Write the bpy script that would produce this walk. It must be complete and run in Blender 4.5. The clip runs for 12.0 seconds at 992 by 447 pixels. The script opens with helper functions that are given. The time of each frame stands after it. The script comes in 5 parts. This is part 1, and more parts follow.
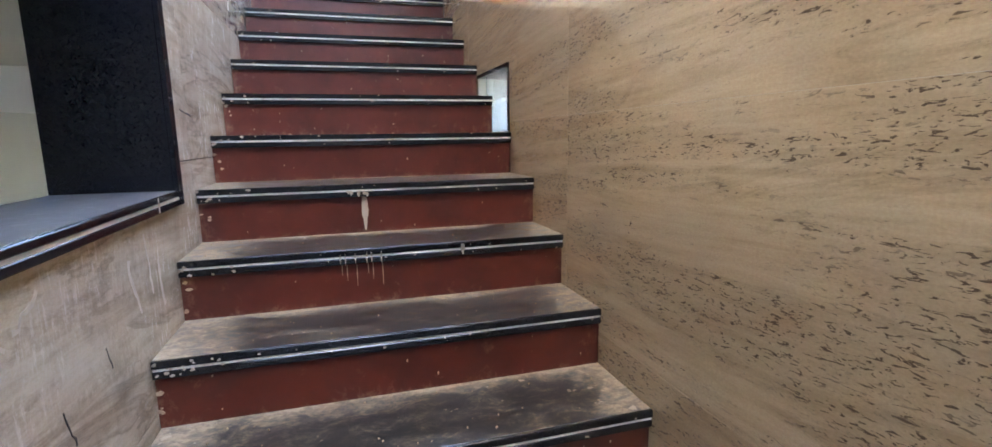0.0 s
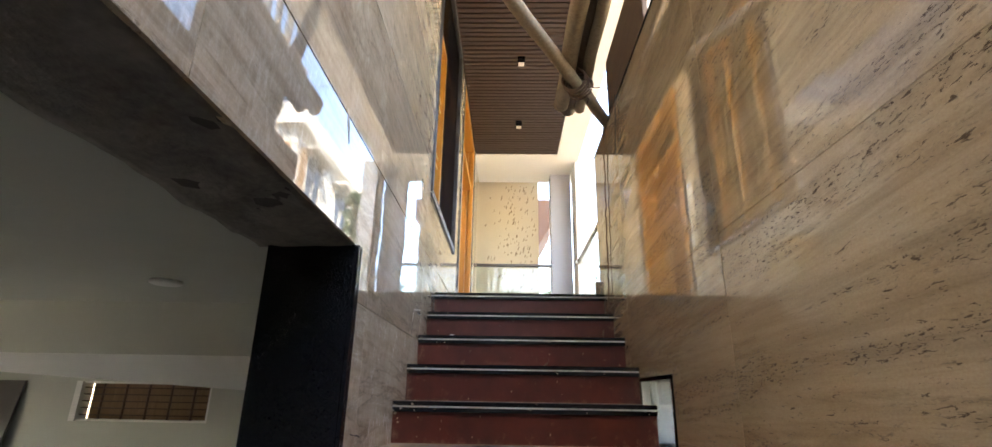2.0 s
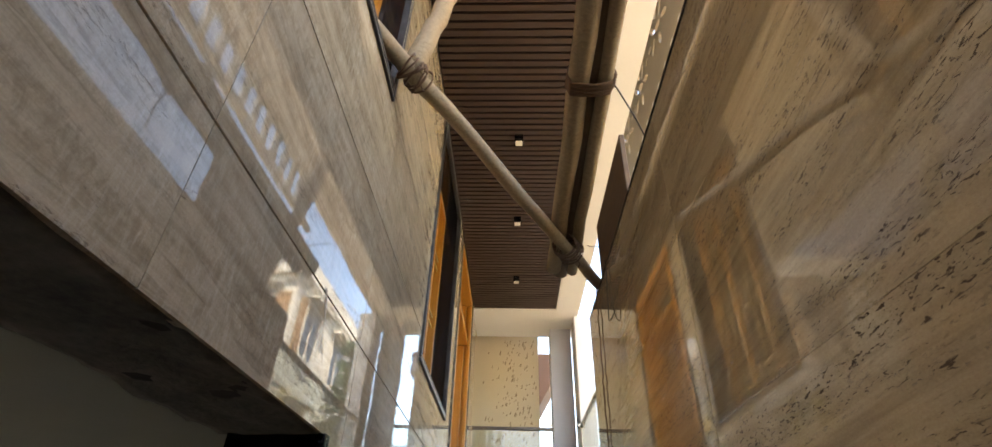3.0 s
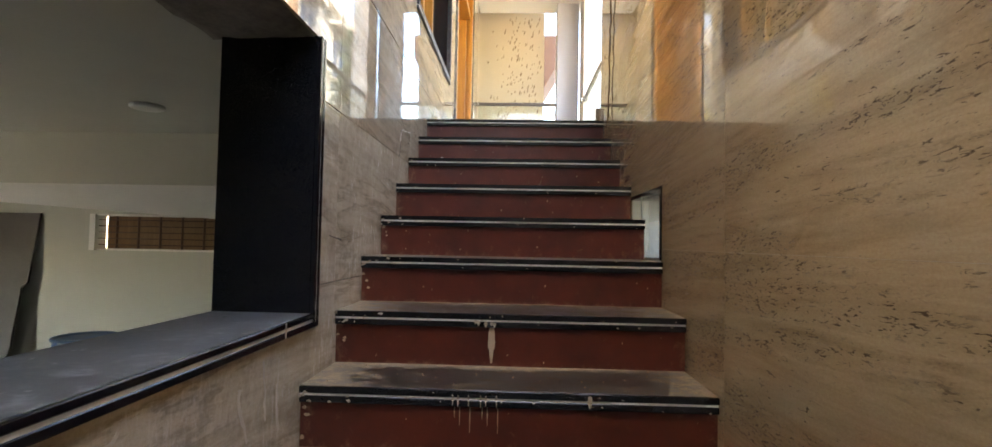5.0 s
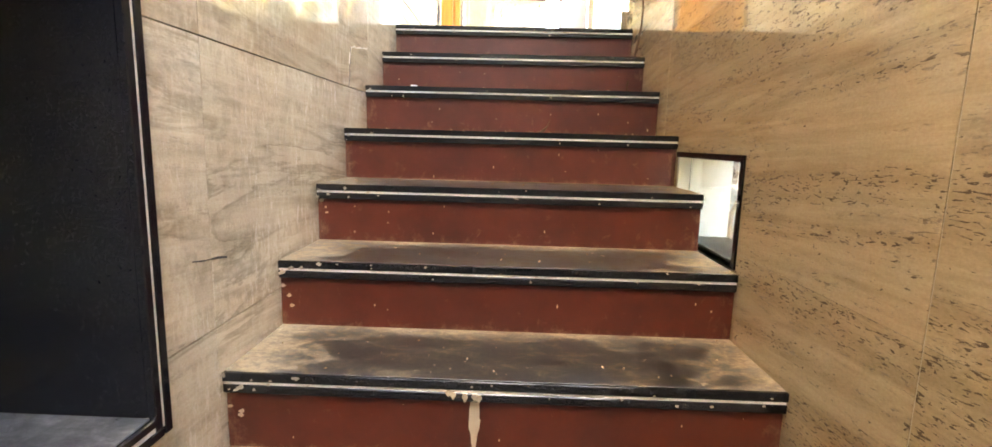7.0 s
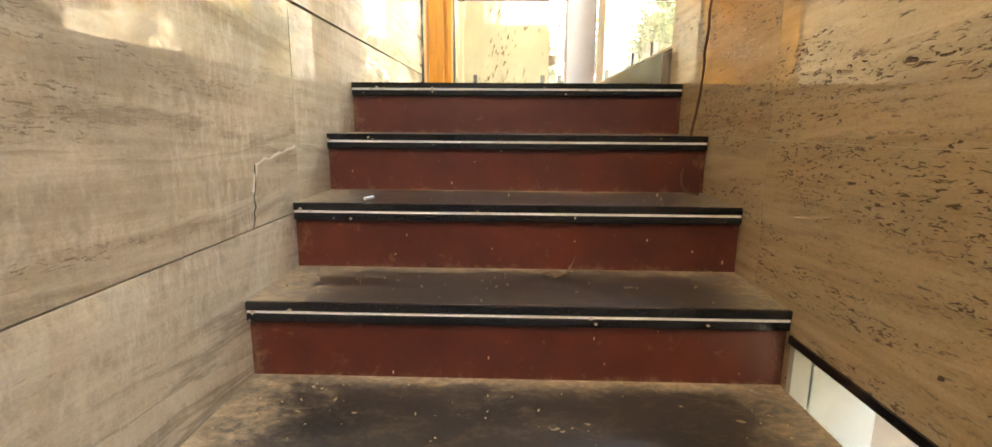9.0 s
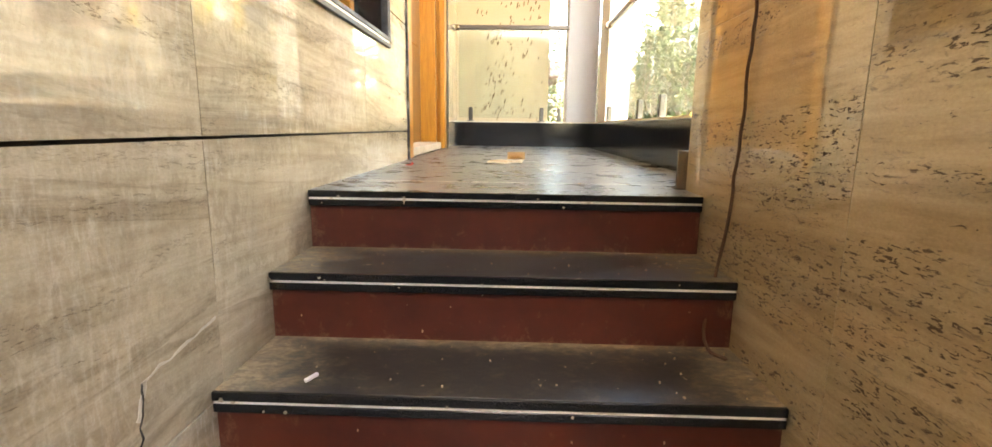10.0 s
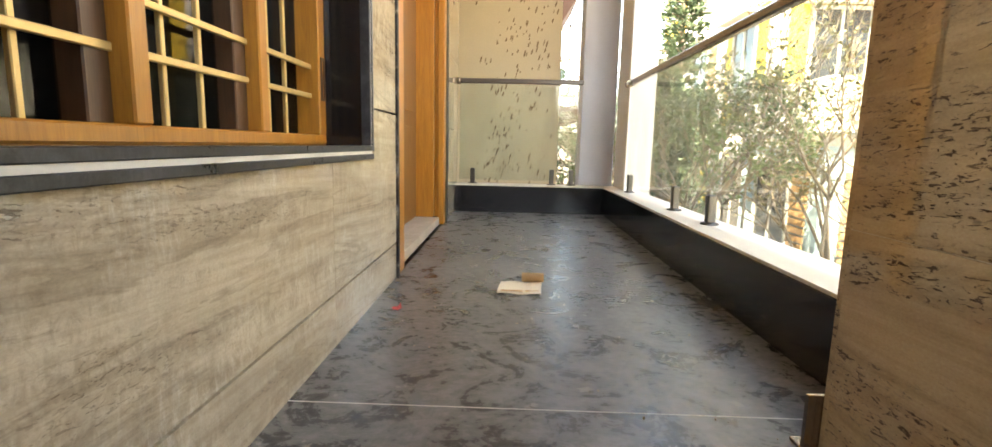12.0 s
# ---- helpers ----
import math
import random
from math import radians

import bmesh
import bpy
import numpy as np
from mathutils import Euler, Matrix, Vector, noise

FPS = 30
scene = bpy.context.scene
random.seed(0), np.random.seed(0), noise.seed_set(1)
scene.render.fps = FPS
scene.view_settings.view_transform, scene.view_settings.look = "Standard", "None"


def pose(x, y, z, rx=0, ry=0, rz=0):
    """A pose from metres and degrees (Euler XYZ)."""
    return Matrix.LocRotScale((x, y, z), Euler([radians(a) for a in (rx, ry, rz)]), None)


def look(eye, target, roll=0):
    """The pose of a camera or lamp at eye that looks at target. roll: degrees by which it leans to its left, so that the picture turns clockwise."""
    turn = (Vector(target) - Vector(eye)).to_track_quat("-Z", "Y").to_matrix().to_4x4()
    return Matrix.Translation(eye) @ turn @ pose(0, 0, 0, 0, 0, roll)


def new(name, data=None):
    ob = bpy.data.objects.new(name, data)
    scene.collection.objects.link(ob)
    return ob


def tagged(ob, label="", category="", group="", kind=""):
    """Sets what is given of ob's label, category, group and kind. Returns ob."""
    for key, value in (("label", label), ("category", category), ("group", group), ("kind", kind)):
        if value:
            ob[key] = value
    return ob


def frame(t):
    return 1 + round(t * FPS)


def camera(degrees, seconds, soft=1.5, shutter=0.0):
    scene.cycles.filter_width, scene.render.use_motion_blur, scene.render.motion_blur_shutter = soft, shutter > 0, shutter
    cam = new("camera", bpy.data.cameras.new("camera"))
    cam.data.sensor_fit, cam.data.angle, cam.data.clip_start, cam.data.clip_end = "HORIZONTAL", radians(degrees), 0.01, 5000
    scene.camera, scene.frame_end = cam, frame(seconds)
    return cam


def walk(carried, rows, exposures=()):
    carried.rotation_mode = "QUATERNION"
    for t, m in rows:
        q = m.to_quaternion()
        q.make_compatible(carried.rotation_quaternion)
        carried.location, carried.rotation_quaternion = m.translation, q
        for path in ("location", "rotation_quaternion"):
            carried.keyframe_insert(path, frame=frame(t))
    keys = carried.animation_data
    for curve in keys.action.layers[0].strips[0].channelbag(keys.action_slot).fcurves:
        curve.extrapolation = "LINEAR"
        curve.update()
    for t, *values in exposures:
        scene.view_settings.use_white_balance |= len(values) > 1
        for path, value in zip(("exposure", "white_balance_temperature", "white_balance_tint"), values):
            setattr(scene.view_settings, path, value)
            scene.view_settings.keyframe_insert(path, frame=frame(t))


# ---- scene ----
cam = camera(87.5, 12.0)
PATH = [
    (0, (0.466, 0.048, 1.421), (1.03, 1.938, 1.091), -0.8),
    (0.5, (0.537, 0.019, 1.34), (0.639, 1.96, 0.87), -1.7),
    (1, (0.551, 0.036, 1.338), (0.541, 2.006, 0.993), -1.4),
    (1.5, (0.538, 0.081, 1.474), (0.5, 2.076, 1.611), -0.2),
    (2, (0.526, 0.052, 1.647), (0.476, 1.948, 2.279), 1.0),
    (2.2, (0.532, 0.031, 1.71), (0.48, 1.857, 2.524), 1.3),
    (2.5, (0.543, -0.011, 1.761), (0.485, 1.699, 2.798), 1.4),
    (2.7, (0.58, 0.006, 1.767), (0.512, 1.641, 2.918), 1.8),
    (4.5, (0.627, 0.157, 1.606), (0.57, 2.095, 2.095), 0.8),
    (5, (0.621, 0.197, 1.505), (0.545, 2.194, 1.578), 1.1),
    (5.5, (0.573, 0.402, 1.44), (0.482, 2.392, 1.272), 1.2),
    (6, (0.521, 0.629, 1.551), (0.45, 2.611, 1.289), 1.4),
    (6.5, (0.557, 0.768, 1.583), (0.506, 2.745, 1.284), 1.5),
    (7, (0.607, 0.947, 1.761), (0.558, 2.922, 1.452), 1.5),
    (9, (0.593, 1.75, 2.19), (0.534, 3.714, 1.816), 0.4),
    (9.5, (0.598, 1.939, 2.357), (0.555, 3.902, 1.976), 0.4),
    (10, (0.629, 2.127, 2.537), (0.569, 4.093, 2.172), 0.8),
    (10.5, (0.577, 2.327, 2.64), (0.52, 4.298, 2.305), 0.9),
    (11, (0.572, 2.49, 2.74), (0.524, 4.465, 2.428), 1.3),
    (11.5, (0.591, 2.636, 2.903), (0.532, 4.612, 2.603), 1.3),
    (12, (0.536, 2.823, 2.978), (0.483, 4.799, 2.678), 1.3),
]
EXPOSURES = [(0.0, 5.44, 5950, 10), (0.5, 5.69, 6850, 10), (1.0, 5.99, 7200, 10), (1.5, 5.44, 6500, 10), (2.0, 4.14, 6850, 10), (2.5, 3.34, 7650, 10), (3.5, 3.24, 7650, 10), (4.5, 3.82, 8000, 10), (5.0, 4.29, 7300, 10), (5.5, 5.07, 6900, 10), (6.5, 5.72, 8700, 10), (7.0, 5.72, 8700, 10), (9.0, 5.06, 9900, 10), (9.5, 4.86, 9900, 10), (10.0, 4.76, 9300, 10), (11.0, 4.26, 8800, 10), (11.5, 4.06, 8600, 10), (12.0, 3.76, 8300, 10)]
walk(cam, [(t, look(eye, target, roll)) for t, eye, target, roll in PATH], EXPOSURES)

# ---- world and light ----
world = bpy.data.worlds.new("sky")
scene.world = world
world.use_nodes = True
wn, wl = world.node_tree.nodes, world.node_tree.links
sky = wn.new("ShaderNodeTexSky")
sky.sky_type = "NISHITA"
sky.sun_disc = False
SUN_EL, SUN_AZ = 50.0, 212.0  # azimuth clockwise from +y
sky.sun_elevation, sky.sun_rotation = radians(SUN_EL), radians(SUN_AZ)
sky.air_density, sky.dust_density = 1.0, 1.6
wl.new(sky.outputs[0], wn["Background"].inputs[0])
wn["Background"].inputs[1].default_value = 0.15
sun = new("sun", bpy.data.lights.new("sun", "SUN"))
sun.data.energy, sun.data.angle, sun.data.color = 3.4, radians(0.5), (1.0, 0.94, 0.84)
sdir = Vector((math.sin(radians(SUN_AZ)) * math.cos(radians(SUN_EL)), math.cos(radians(SUN_AZ)) * math.cos(radians(SUN_EL)), math.sin(radians(SUN_EL))))
sun.matrix_world = look(sdir * 60, (0, 0, 0))


# ---- plan ----
RISE, GO, N = 0.18, 0.285, 13
W = 1.205                    # stair width
LAND = N * RISE              # landing height
CEIL = 5.158


def nose_y(k):
    return 2.26 + GO * (k - 8)


# ---- materials ----
def material(name, rough=0.5, metal=0.0, spec=0.5):
    m = bpy.data.materials.new(name)
    m.use_nodes = True
    nt = m.node_tree
    b = nt.nodes["Principled BSDF"]
    b.inputs["Roughness"].default_value = rough
    b.inputs["Metallic"].default_value = metal
    b.inputs["Specular IOR Level"].default_value = spec
    return m, nt, b


def coords(nt, scale=(1, 1, 1), shuffle=0.0):
    tc = nt.nodes.new("ShaderNodeTexCoord")
    out = tc.outputs["Object"]
    if shuffle:
        info = nt.nodes.new("ShaderNodeObjectInfo")
        mul = nt.nodes.new("ShaderNodeVectorMath")
        mul.operation = "SCALE"
        mul.inputs[0].default_value = (7.3, 11.7, 5.1)
        nt.links.new(info.outputs["Random"], mul.inputs["Scale"])
        add = nt.nodes.new("ShaderNodeVectorMath")
        nt.links.new(out, add.inputs[0])
        nt.links.new(mul.outputs[0], add.inputs[1])
        out = add.outputs[0]
    mp = nt.nodes.new("ShaderNodeMapping")
    mp.inputs["Scale"].default_value = scale
    nt.links.new(out, mp.inputs["Vector"])
    return mp.outputs[0]


def noise_tex(nt, vec, scale, detail=4.0, rough=0.55, distort=0.0):
    n = nt.nodes.new("ShaderNodeTexNoise")
    n.inputs["Scale"].default_value = scale
    n.inputs["Detail"].default_value = detail
    n.inputs["Roughness"].default_value = rough
    n.inputs["Distortion"].default_value = distort
    nt.links.new(vec, n.inputs["Vector"])
    return n.outputs["Fac"]


def ramp(nt, fac, stops):
    r = nt.nodes.new("ShaderNodeValToRGB")
    e = r.color_ramp.elements
    while len(e) < len(stops):
        e.new(0.5)
    for el, (p, c) in zip(e, stops):
        el.position = p
        el.color = (*c, 1) if len(c) == 3 else (c[0], c[0], c[0], 1)
    nt.links.new(fac, r.inputs[0])
    return r.outputs[0]


def mix(nt, fac, a, b, mode="MIX"):
    m = nt.nodes.new("ShaderNodeMix")
    m.data_type, m.blend_type = "RGBA", mode
    for sock, v in ((m.inputs["Factor"], fac), (m.inputs["A"], a), (m.inputs["B"], b)):
        if isinstance(v, (int, float)):
            sock.default_value = v
        elif isinstance(v, tuple):
            sock.default_value = (*v, 1)
        else:
            nt.links.new(v, sock)
    return m.outputs["Result"]


def calc(nt, op, a, b):
    m = nt.nodes.new("ShaderNodeMath")
    m.operation = op
    m.use_clamp = True
    for sock, v in ((m.inputs[0], a), (m.inputs[1], b)):
        if isinstance(v, (int, float)):
            sock.default_value = v
        else:
            nt.links.new(v, sock)
    return m.outputs[0]


def bump(nt, b, height, strength=0.3, dist=0.01, under=None):
    n = nt.nodes.new("ShaderNodeBump")
    n.inputs["Strength"].default_value = strength
    n.inputs["Distance"].default_value = dist
    nt.links.new(height, n.inputs["Height"])
    if under:
        nt.links.new(under, n.inputs["Normal"])
    nt.links.new(n.outputs[0], b.inputs["Normal"])
    return n.outputs[0]


def travertine(name, light, mid, dark, pit_low, streaks, rough, coat=1.0, ior=1.6, wavy=0.08, pit_dark=0.95, veins=0.0, spec=0.4, grainy=0.15, comb=0.0):
    m, nt, b = material(name, rough, 0.0, spec)
    b.inputs["Coat Roughness"].default_value = rough * 0.6
    b.inputs["Coat IOR"].default_value = ior
    slant = nt.nodes.new("ShaderNodeMapping")
    slant.inputs["Rotation"].default_value = (radians(3), 0, 0)
    nt.links.new(coords(nt, (1, 1, 1), 1), slant.inputs["Vector"])

    def bedded(sy, sz=1.0):
        sc = nt.nodes.new("ShaderNodeMapping")
        sc.inputs["Scale"].default_value = (1, sy, sz)
        nt.links.new(slant.outputs[0], sc.inputs["Vector"])
        return sc.outputs[0]

    bands = noise_tex(nt, bedded(0.07), 16.0, 7, 0.68, 0.5)
    thin = noise_tex(nt, bedded(0.05), 60.0, 4, 0.6, 0.3)
    broad = noise_tex(nt, bedded(0.3), 2.2, 4, 0.55, 0.5)
    col = ramp(nt, bands, [(0.30, dark), (0.44, mid), (0.56, light), (0.72, mid)])
    col = mix(nt, calc(nt, "MULTIPLY", ramp(nt, broad, [(0.40, (0,)), (0.68, (1,))]), 0.6), col, dark)
    col = mix(nt, 0.25, col, ramp(nt, thin, [(0.3, dark), (0.65, light)]))
    zone = noise_tex(nt, bedded(0.10), 9.0, 4, 0.65, 0.5)
    if veins:
        # dark broken veins along the bedding
        vn = noise_tex(nt, bedded(0.16), 5.0, 8, 0.62, 0.9)
        line = ramp(nt, vn, [(0.476, (0,)), (0.498, (1,)), (0.508, (0.7,)), (0.545, (0,))])
        line = calc(nt, "MULTIPLY", line, ramp(nt, zone, [(0.36, (0,)), (0.52, (1,))]))
        col = mix(nt, calc(nt, "MULTIPLY", line, veins), col, (dark[0] * 0.42, dark[1] * 0.40, dark[2] * 0.38))
    # long open pits lying in rows in the bedding
    pits = noise_tex(nt, bedded(0.25), 165, 3, 0.6, 0.9)
    big = noise_tex(nt, bedded(0.20), 115, 4, 0.62, 1.2)
    zone2 = noise_tex(nt, bedded(0.22), 4.0, 3, 0.6, 0.4)
    zmask = ramp(nt, zone, [(pit_low, (0,)), (pit_low + 0.07, (1,))])
    hole = calc(nt, "MULTIPLY", ramp(nt, pits, [(0.575, (0,)), (0.61, (1,))]), zmask)
    hole2 = calc(nt, "MULTIPLY", ramp(nt, big, [(0.63, (0,)), (0.665, (1,))]), ramp(nt, zone2, [(pit_low - 0.01, (0,)), (pit_low + 0.06, (1,))]))
    hole = calc(nt, "MAXIMUM", hole, hole2)
    col = mix(nt, calc(nt, "MULTIPLY", zmask, 0.22), col, dark)
    col = mix(nt, calc(nt, "MULTIPLY", hole, pit_dark), col, (0.075, 0.045, 0.024))
    # pale runs of lime and dirt that ran down the face
    run = noise_tex(nt, coords(nt, (1, 1, 0.24), 1), 70, 5, 0.7, 0.3)
    patch = noise_tex(nt, coords(nt, (1, 1, 1), 1), 3.2, 5, 0.65)
    runs = calc(nt, "MULTIPLY", ramp(nt, run, [(0.46, (0,)), (0.66, (1,))]), ramp(nt, patch, [(0.44, (0,)), (0.60, (1,))]))
    col = mix(nt, calc(nt, "MULTIPLY", runs, streaks), col, (0.72, 0.65, 0.53))
    if comb:
        # fine upright teeth of darker stone within the strata
        teeth = noise_tex(nt, coords(nt, (1, 1, 0.55), 1), 44, 5, 0.72, 0.7)
        row = noise_tex(nt, bedded(0.12), 20, 4, 0.65, 0.4)
        tm = calc(nt, "MULTIPLY", ramp(nt, teeth, [(0.44, (0,)), (0.60, (1,))]), ramp(nt, row, [(0.42, (0,)), (0.58, (1,))]))
        col = mix(nt, calc(nt, "MULTIPLY", tm, comb), col, (dark[0] * 0.72, dark[1] * 0.70, dark[2] * 0.68))
    smudge = noise_tex(nt, coords(nt, (1, 1, 0.7), 1), 7, 7, 0.7, 0.8)
    col = mix(nt, 0.30 * min(1.0, streaks * 2), col, ramp(nt, smudge, [(0.32, (0.24,)), (0.68, (0.74,))]), "OVERLAY")
    grain = noise_tex(nt, coords(nt, (1, 0.6, 1)), 230, 3, 0.7)
    col = mix(nt, grainy, col, ramp(nt, grain, [(0.3, (0.18,)), (0.7, (0.85,))]), "OVERLAY")
    nt.links.new(col, b.inputs["Base Color"])
    dirt = calc(nt, "MULTIPLY", runs, streaks)
    r = mix(nt, dirt, (rough, rough, rough), (rough + 0.25,) * 3)
    r = mix(nt, hole, r, (0.8, 0.8, 0.8))
    nt.links.new(r, b.inputs["Roughness"])
    worn = calc(nt, "MAXIMUM", hole, calc(nt, "MULTIPLY", dirt, 0.7))
    nt.links.new(calc(nt, "MULTIPLY", coat, calc(nt, "SUBTRACT", 1.0, worn)), b.inputs["Coat Weight"])
    wave = noise_tex(nt, coords(nt, (1, 1.2, 1.8), 1), 4.0, 2, 0.4)
    n1 = bump(nt, b, wave, wavy, 0.02)
    nt.links.new(n1, b.inputs["Coat Normal"])
    bump(nt, b, calc(nt, "SUBTRACT", 1.0, hole), 0.6, 0.004, n1)
    return m


def tread_granite(name, cover):
    """Polished black granite swept clean along the middle, tan dust at the sides and the back."""
    m, nt, b = material(name, 0.25, 0.0, 0.45)
    speck = noise_tex(nt, coords(nt), 260, 2)
    col = ramp(nt, speck, [(0.45, (0.008, 0.008, 0.009)), (0.8, (0.020, 0.019, 0.020))])
    tc = nt.nodes.new("ShaderNodeTexCoord")
    sep = nt.nodes.new("ShaderNodeSeparateXYZ")
    nt.links.new(tc.outputs["Generated"], sep.inputs[0])
    back = ramp(nt, sep.outputs["Y"], [(0.60, (0,)), (0.78, (0.28,)), (0.94, (1,))])
    side = ramp(nt, sep.outputs["X"], [(0.0, (1,)), (0.06, (0.75,)), (0.20, (0,)), (0.84, (0,)), (0.95, (0.7,)), (1.0, (1,))])
    edge = calc(nt, "MAXIMUM", back, side)
    large = noise_tex(nt, coords(nt, (1, 1.5, 1), 1), 11.0, 6, 0.74, 0.6)
    fine = noise_tex(nt, coords(nt, (1, 1.4, 1), 1), 44, 7, 0.74, 0.4)
    both = calc(nt, "ADD", calc(nt, "MULTIPLY", large, 0.75), calc(nt, "MULTIPLY", fine, 0.25))
    patchy = ramp(nt, both, [(0.40, (0,)), (0.61, (1,))])
    d = calc(nt, "ADD", calc(nt, "MULTIPLY", patchy, cover), calc(nt, "MULTIPLY", edge, 0.56))
    msk = ramp(nt, d, [(0.0, (0.035,)), (0.25, (0.065,)), (0.42, (0.20,)), (0.58, (0.48,)), (0.88, (0.95,))])
    dust = ramp(nt, fine, [(0.3, (0.24, 0.175, 0.105)), (0.7, (0.42, 0.325, 0.205))])
    col = mix(nt, msk, col, dust)
    lumps = noise_tex(nt, coords(nt, (1, 1, 1), 1), 22, 3, 0.6)
    spots = ramp(nt, lumps, [(0.70, (0,)), (0.72, (1,))])
    col = mix(nt, calc(nt, "MULTIPLY", spots, 0.75), col, (0.46, 0.36, 0.24))
    nt.links.new(col, b.inputs["Base Color"])
    nt.links.new(ramp(nt, msk, [(0.0, (0.26,)), (0.35, (0.46,)), (1.0, (0.85,))]), b.inputs["Roughness"])
    bump(nt, b, fine, 0.12, 0.003)
    return m


def riser_stone(name):
    m, nt, b = material(name, 0.42, 0.0, 0.4)
    big = noise_tex(nt, coords(nt, (1, 1, 1), 1), 5, 6, 0.65)
    col = ramp(nt, big, [(0.3, (0.054, 0.0112, 0.0061)), (0.7, (0.102, 0.0205, 0.0103))])
    tc = nt.nodes.new("ShaderNodeTexCoord")
    sep = nt.nodes.new("ShaderNodeSeparateXYZ")
    nt.links.new(tc.outputs["Generated"], sep.inputs[0])
    rub = noise_tex(nt, coords(nt, (1, 1, 0.8), 1), 22, 8, 0.75, 0.4)
    edge = calc(nt, "MAXIMUM", ramp(nt, sep.outputs["Z"], [(0.0, (1,)), (0.14, (0.25,)), (0.4, (0,))]), ramp(nt, sep.outputs["X"], [(0.0, (1,)), (0.07, (0,)), (0.93, (0,)), (1.0, (0.8,))]))
    msk = ramp(nt, calc(nt, "ADD", rub, calc(nt, "MULTIPLY", edge, 0.14)), [(0.60, (0,)), (0.72, (0.18,)), (0.84, (0.6,))])
    col = mix(nt, msk, col, (0.40, 0.27, 0.17))
    nt.links.new(col, b.inputs["Base Color"])
    nt.links.new(ramp(nt, msk, [(0.0, (0.36,)), (0.6, (0.8,))]), b.inputs["Roughness"])
    bump(nt, b, rub, 0.05, 0.002)
    return m


def granite(name, dust, dust_low, dust_high, scale=2.4, rough=0.22, swirl=0.6, dust_rough=0.62):
    m, nt, b = material(name, rough, 0.0, 0.4)
    speck = noise_tex(nt, coords(nt), 260, 2)
    col = ramp(nt, speck, [(0.45, (0.006, 0.006, 0.0075)), (0.8, (0.018, 0.018, 0.021))])
    if dust:
        a = noise_tex(nt, coords(nt, (1, 1, 1), 1), scale, 8, 0.66, swirl)
        fine = noise_tex(nt, coords(nt, (1, 1.5, 1)), 26, 6, 0.75, 0.3)
        jitter = nt.nodes.new("ShaderNodeMath")
        jitter.operation = "MULTIPLY_ADD"
        jitter.inputs[1].default_value = 0.55
        nt.links.new(fine, jitter.inputs[0])
        nt.links.new(a, jitter.inputs[2])
        msk = ramp(nt, jitter.outputs[0], [(dust_low + 0.22, (0,)), (dust_high + 0.22, (1,))])
        lumps = noise_tex(nt, coords(nt, (1, 1, 1), 1), 16, 4, 0.6)
        spots = ramp(nt, lumps, [(0.68, (0,)), (0.71, (1,))])
        dcol = ramp(nt, fine, [(0.3, (dust[0] * 0.7, dust[1] * 0.7, dust[2] * 0.7)), (0.7, dust)])
        thin = calc(nt, "MULTIPLY", calc(nt, "POWER", msk, 1.9), 0.9)
        col = mix(nt, thin, col, dcol)
        col = mix(nt, calc(nt, "MULTIPLY", spots, 0.7), col, (dust[0] * 1.3, dust[1] * 1.25, dust[2] * 1.15))
        nt.links.new(mix(nt, msk, (rough, rough, rough), (dust_rough,) * 3), b.inputs["Roughness"])
        bump(nt, b, fine, 0.12, 0.003)
    nt.links.new(col, b.inputs["Base Color"])
    return m


def painted(name, colour, rough=0.7, var=0.12, scale=3.0, grain=60, bumpy=0.15, metal=0.0, stretch=(1, 1, 1)):
    m, nt, b = material(name, rough, metal)
    big = noise_tex(nt, coords(nt, stretch), scale, 5, 0.6)
    small = noise_tex(nt, coords(nt, stretch), grain, 3, 0.6)
    lo = tuple(c * (1 - var) for c in colour)
    hi = tuple(min(1, c * (1 + var)) for c in colour)
    col = mix(nt, 0.3, ramp(nt, big, [(0.3, lo), (0.7, hi)]), ramp(nt, small, [(0.3, lo), (0.7, hi)]))
    nt.links.new(col, b.inputs["Base Color"])
    if bumpy:
        bump(nt, b, small, bumpy, 0.004)
    return m


def wood(name, a, c, rough=0.35, axis=(8, 8, 0.6)):
    m, nt, b = material(name, rough)
    g = noise_tex(nt, coords(nt, axis, 1), 6.0, 6, 0.6, 1.2)
    f = noise_tex(nt, coords(nt, tuple(k * 4 for k in axis), 1), 9.0, 3, 0.6)
    col = mix(nt, 0.3, ramp(nt, g, [(0.3, a), (0.7, c)]), ramp(nt, f, [(0.3, a), (0.7, c)]))
    nt.links.new(col, b.inputs["Base Color"])
    bump(nt, b, f, 0.08, 0.002)
    return m


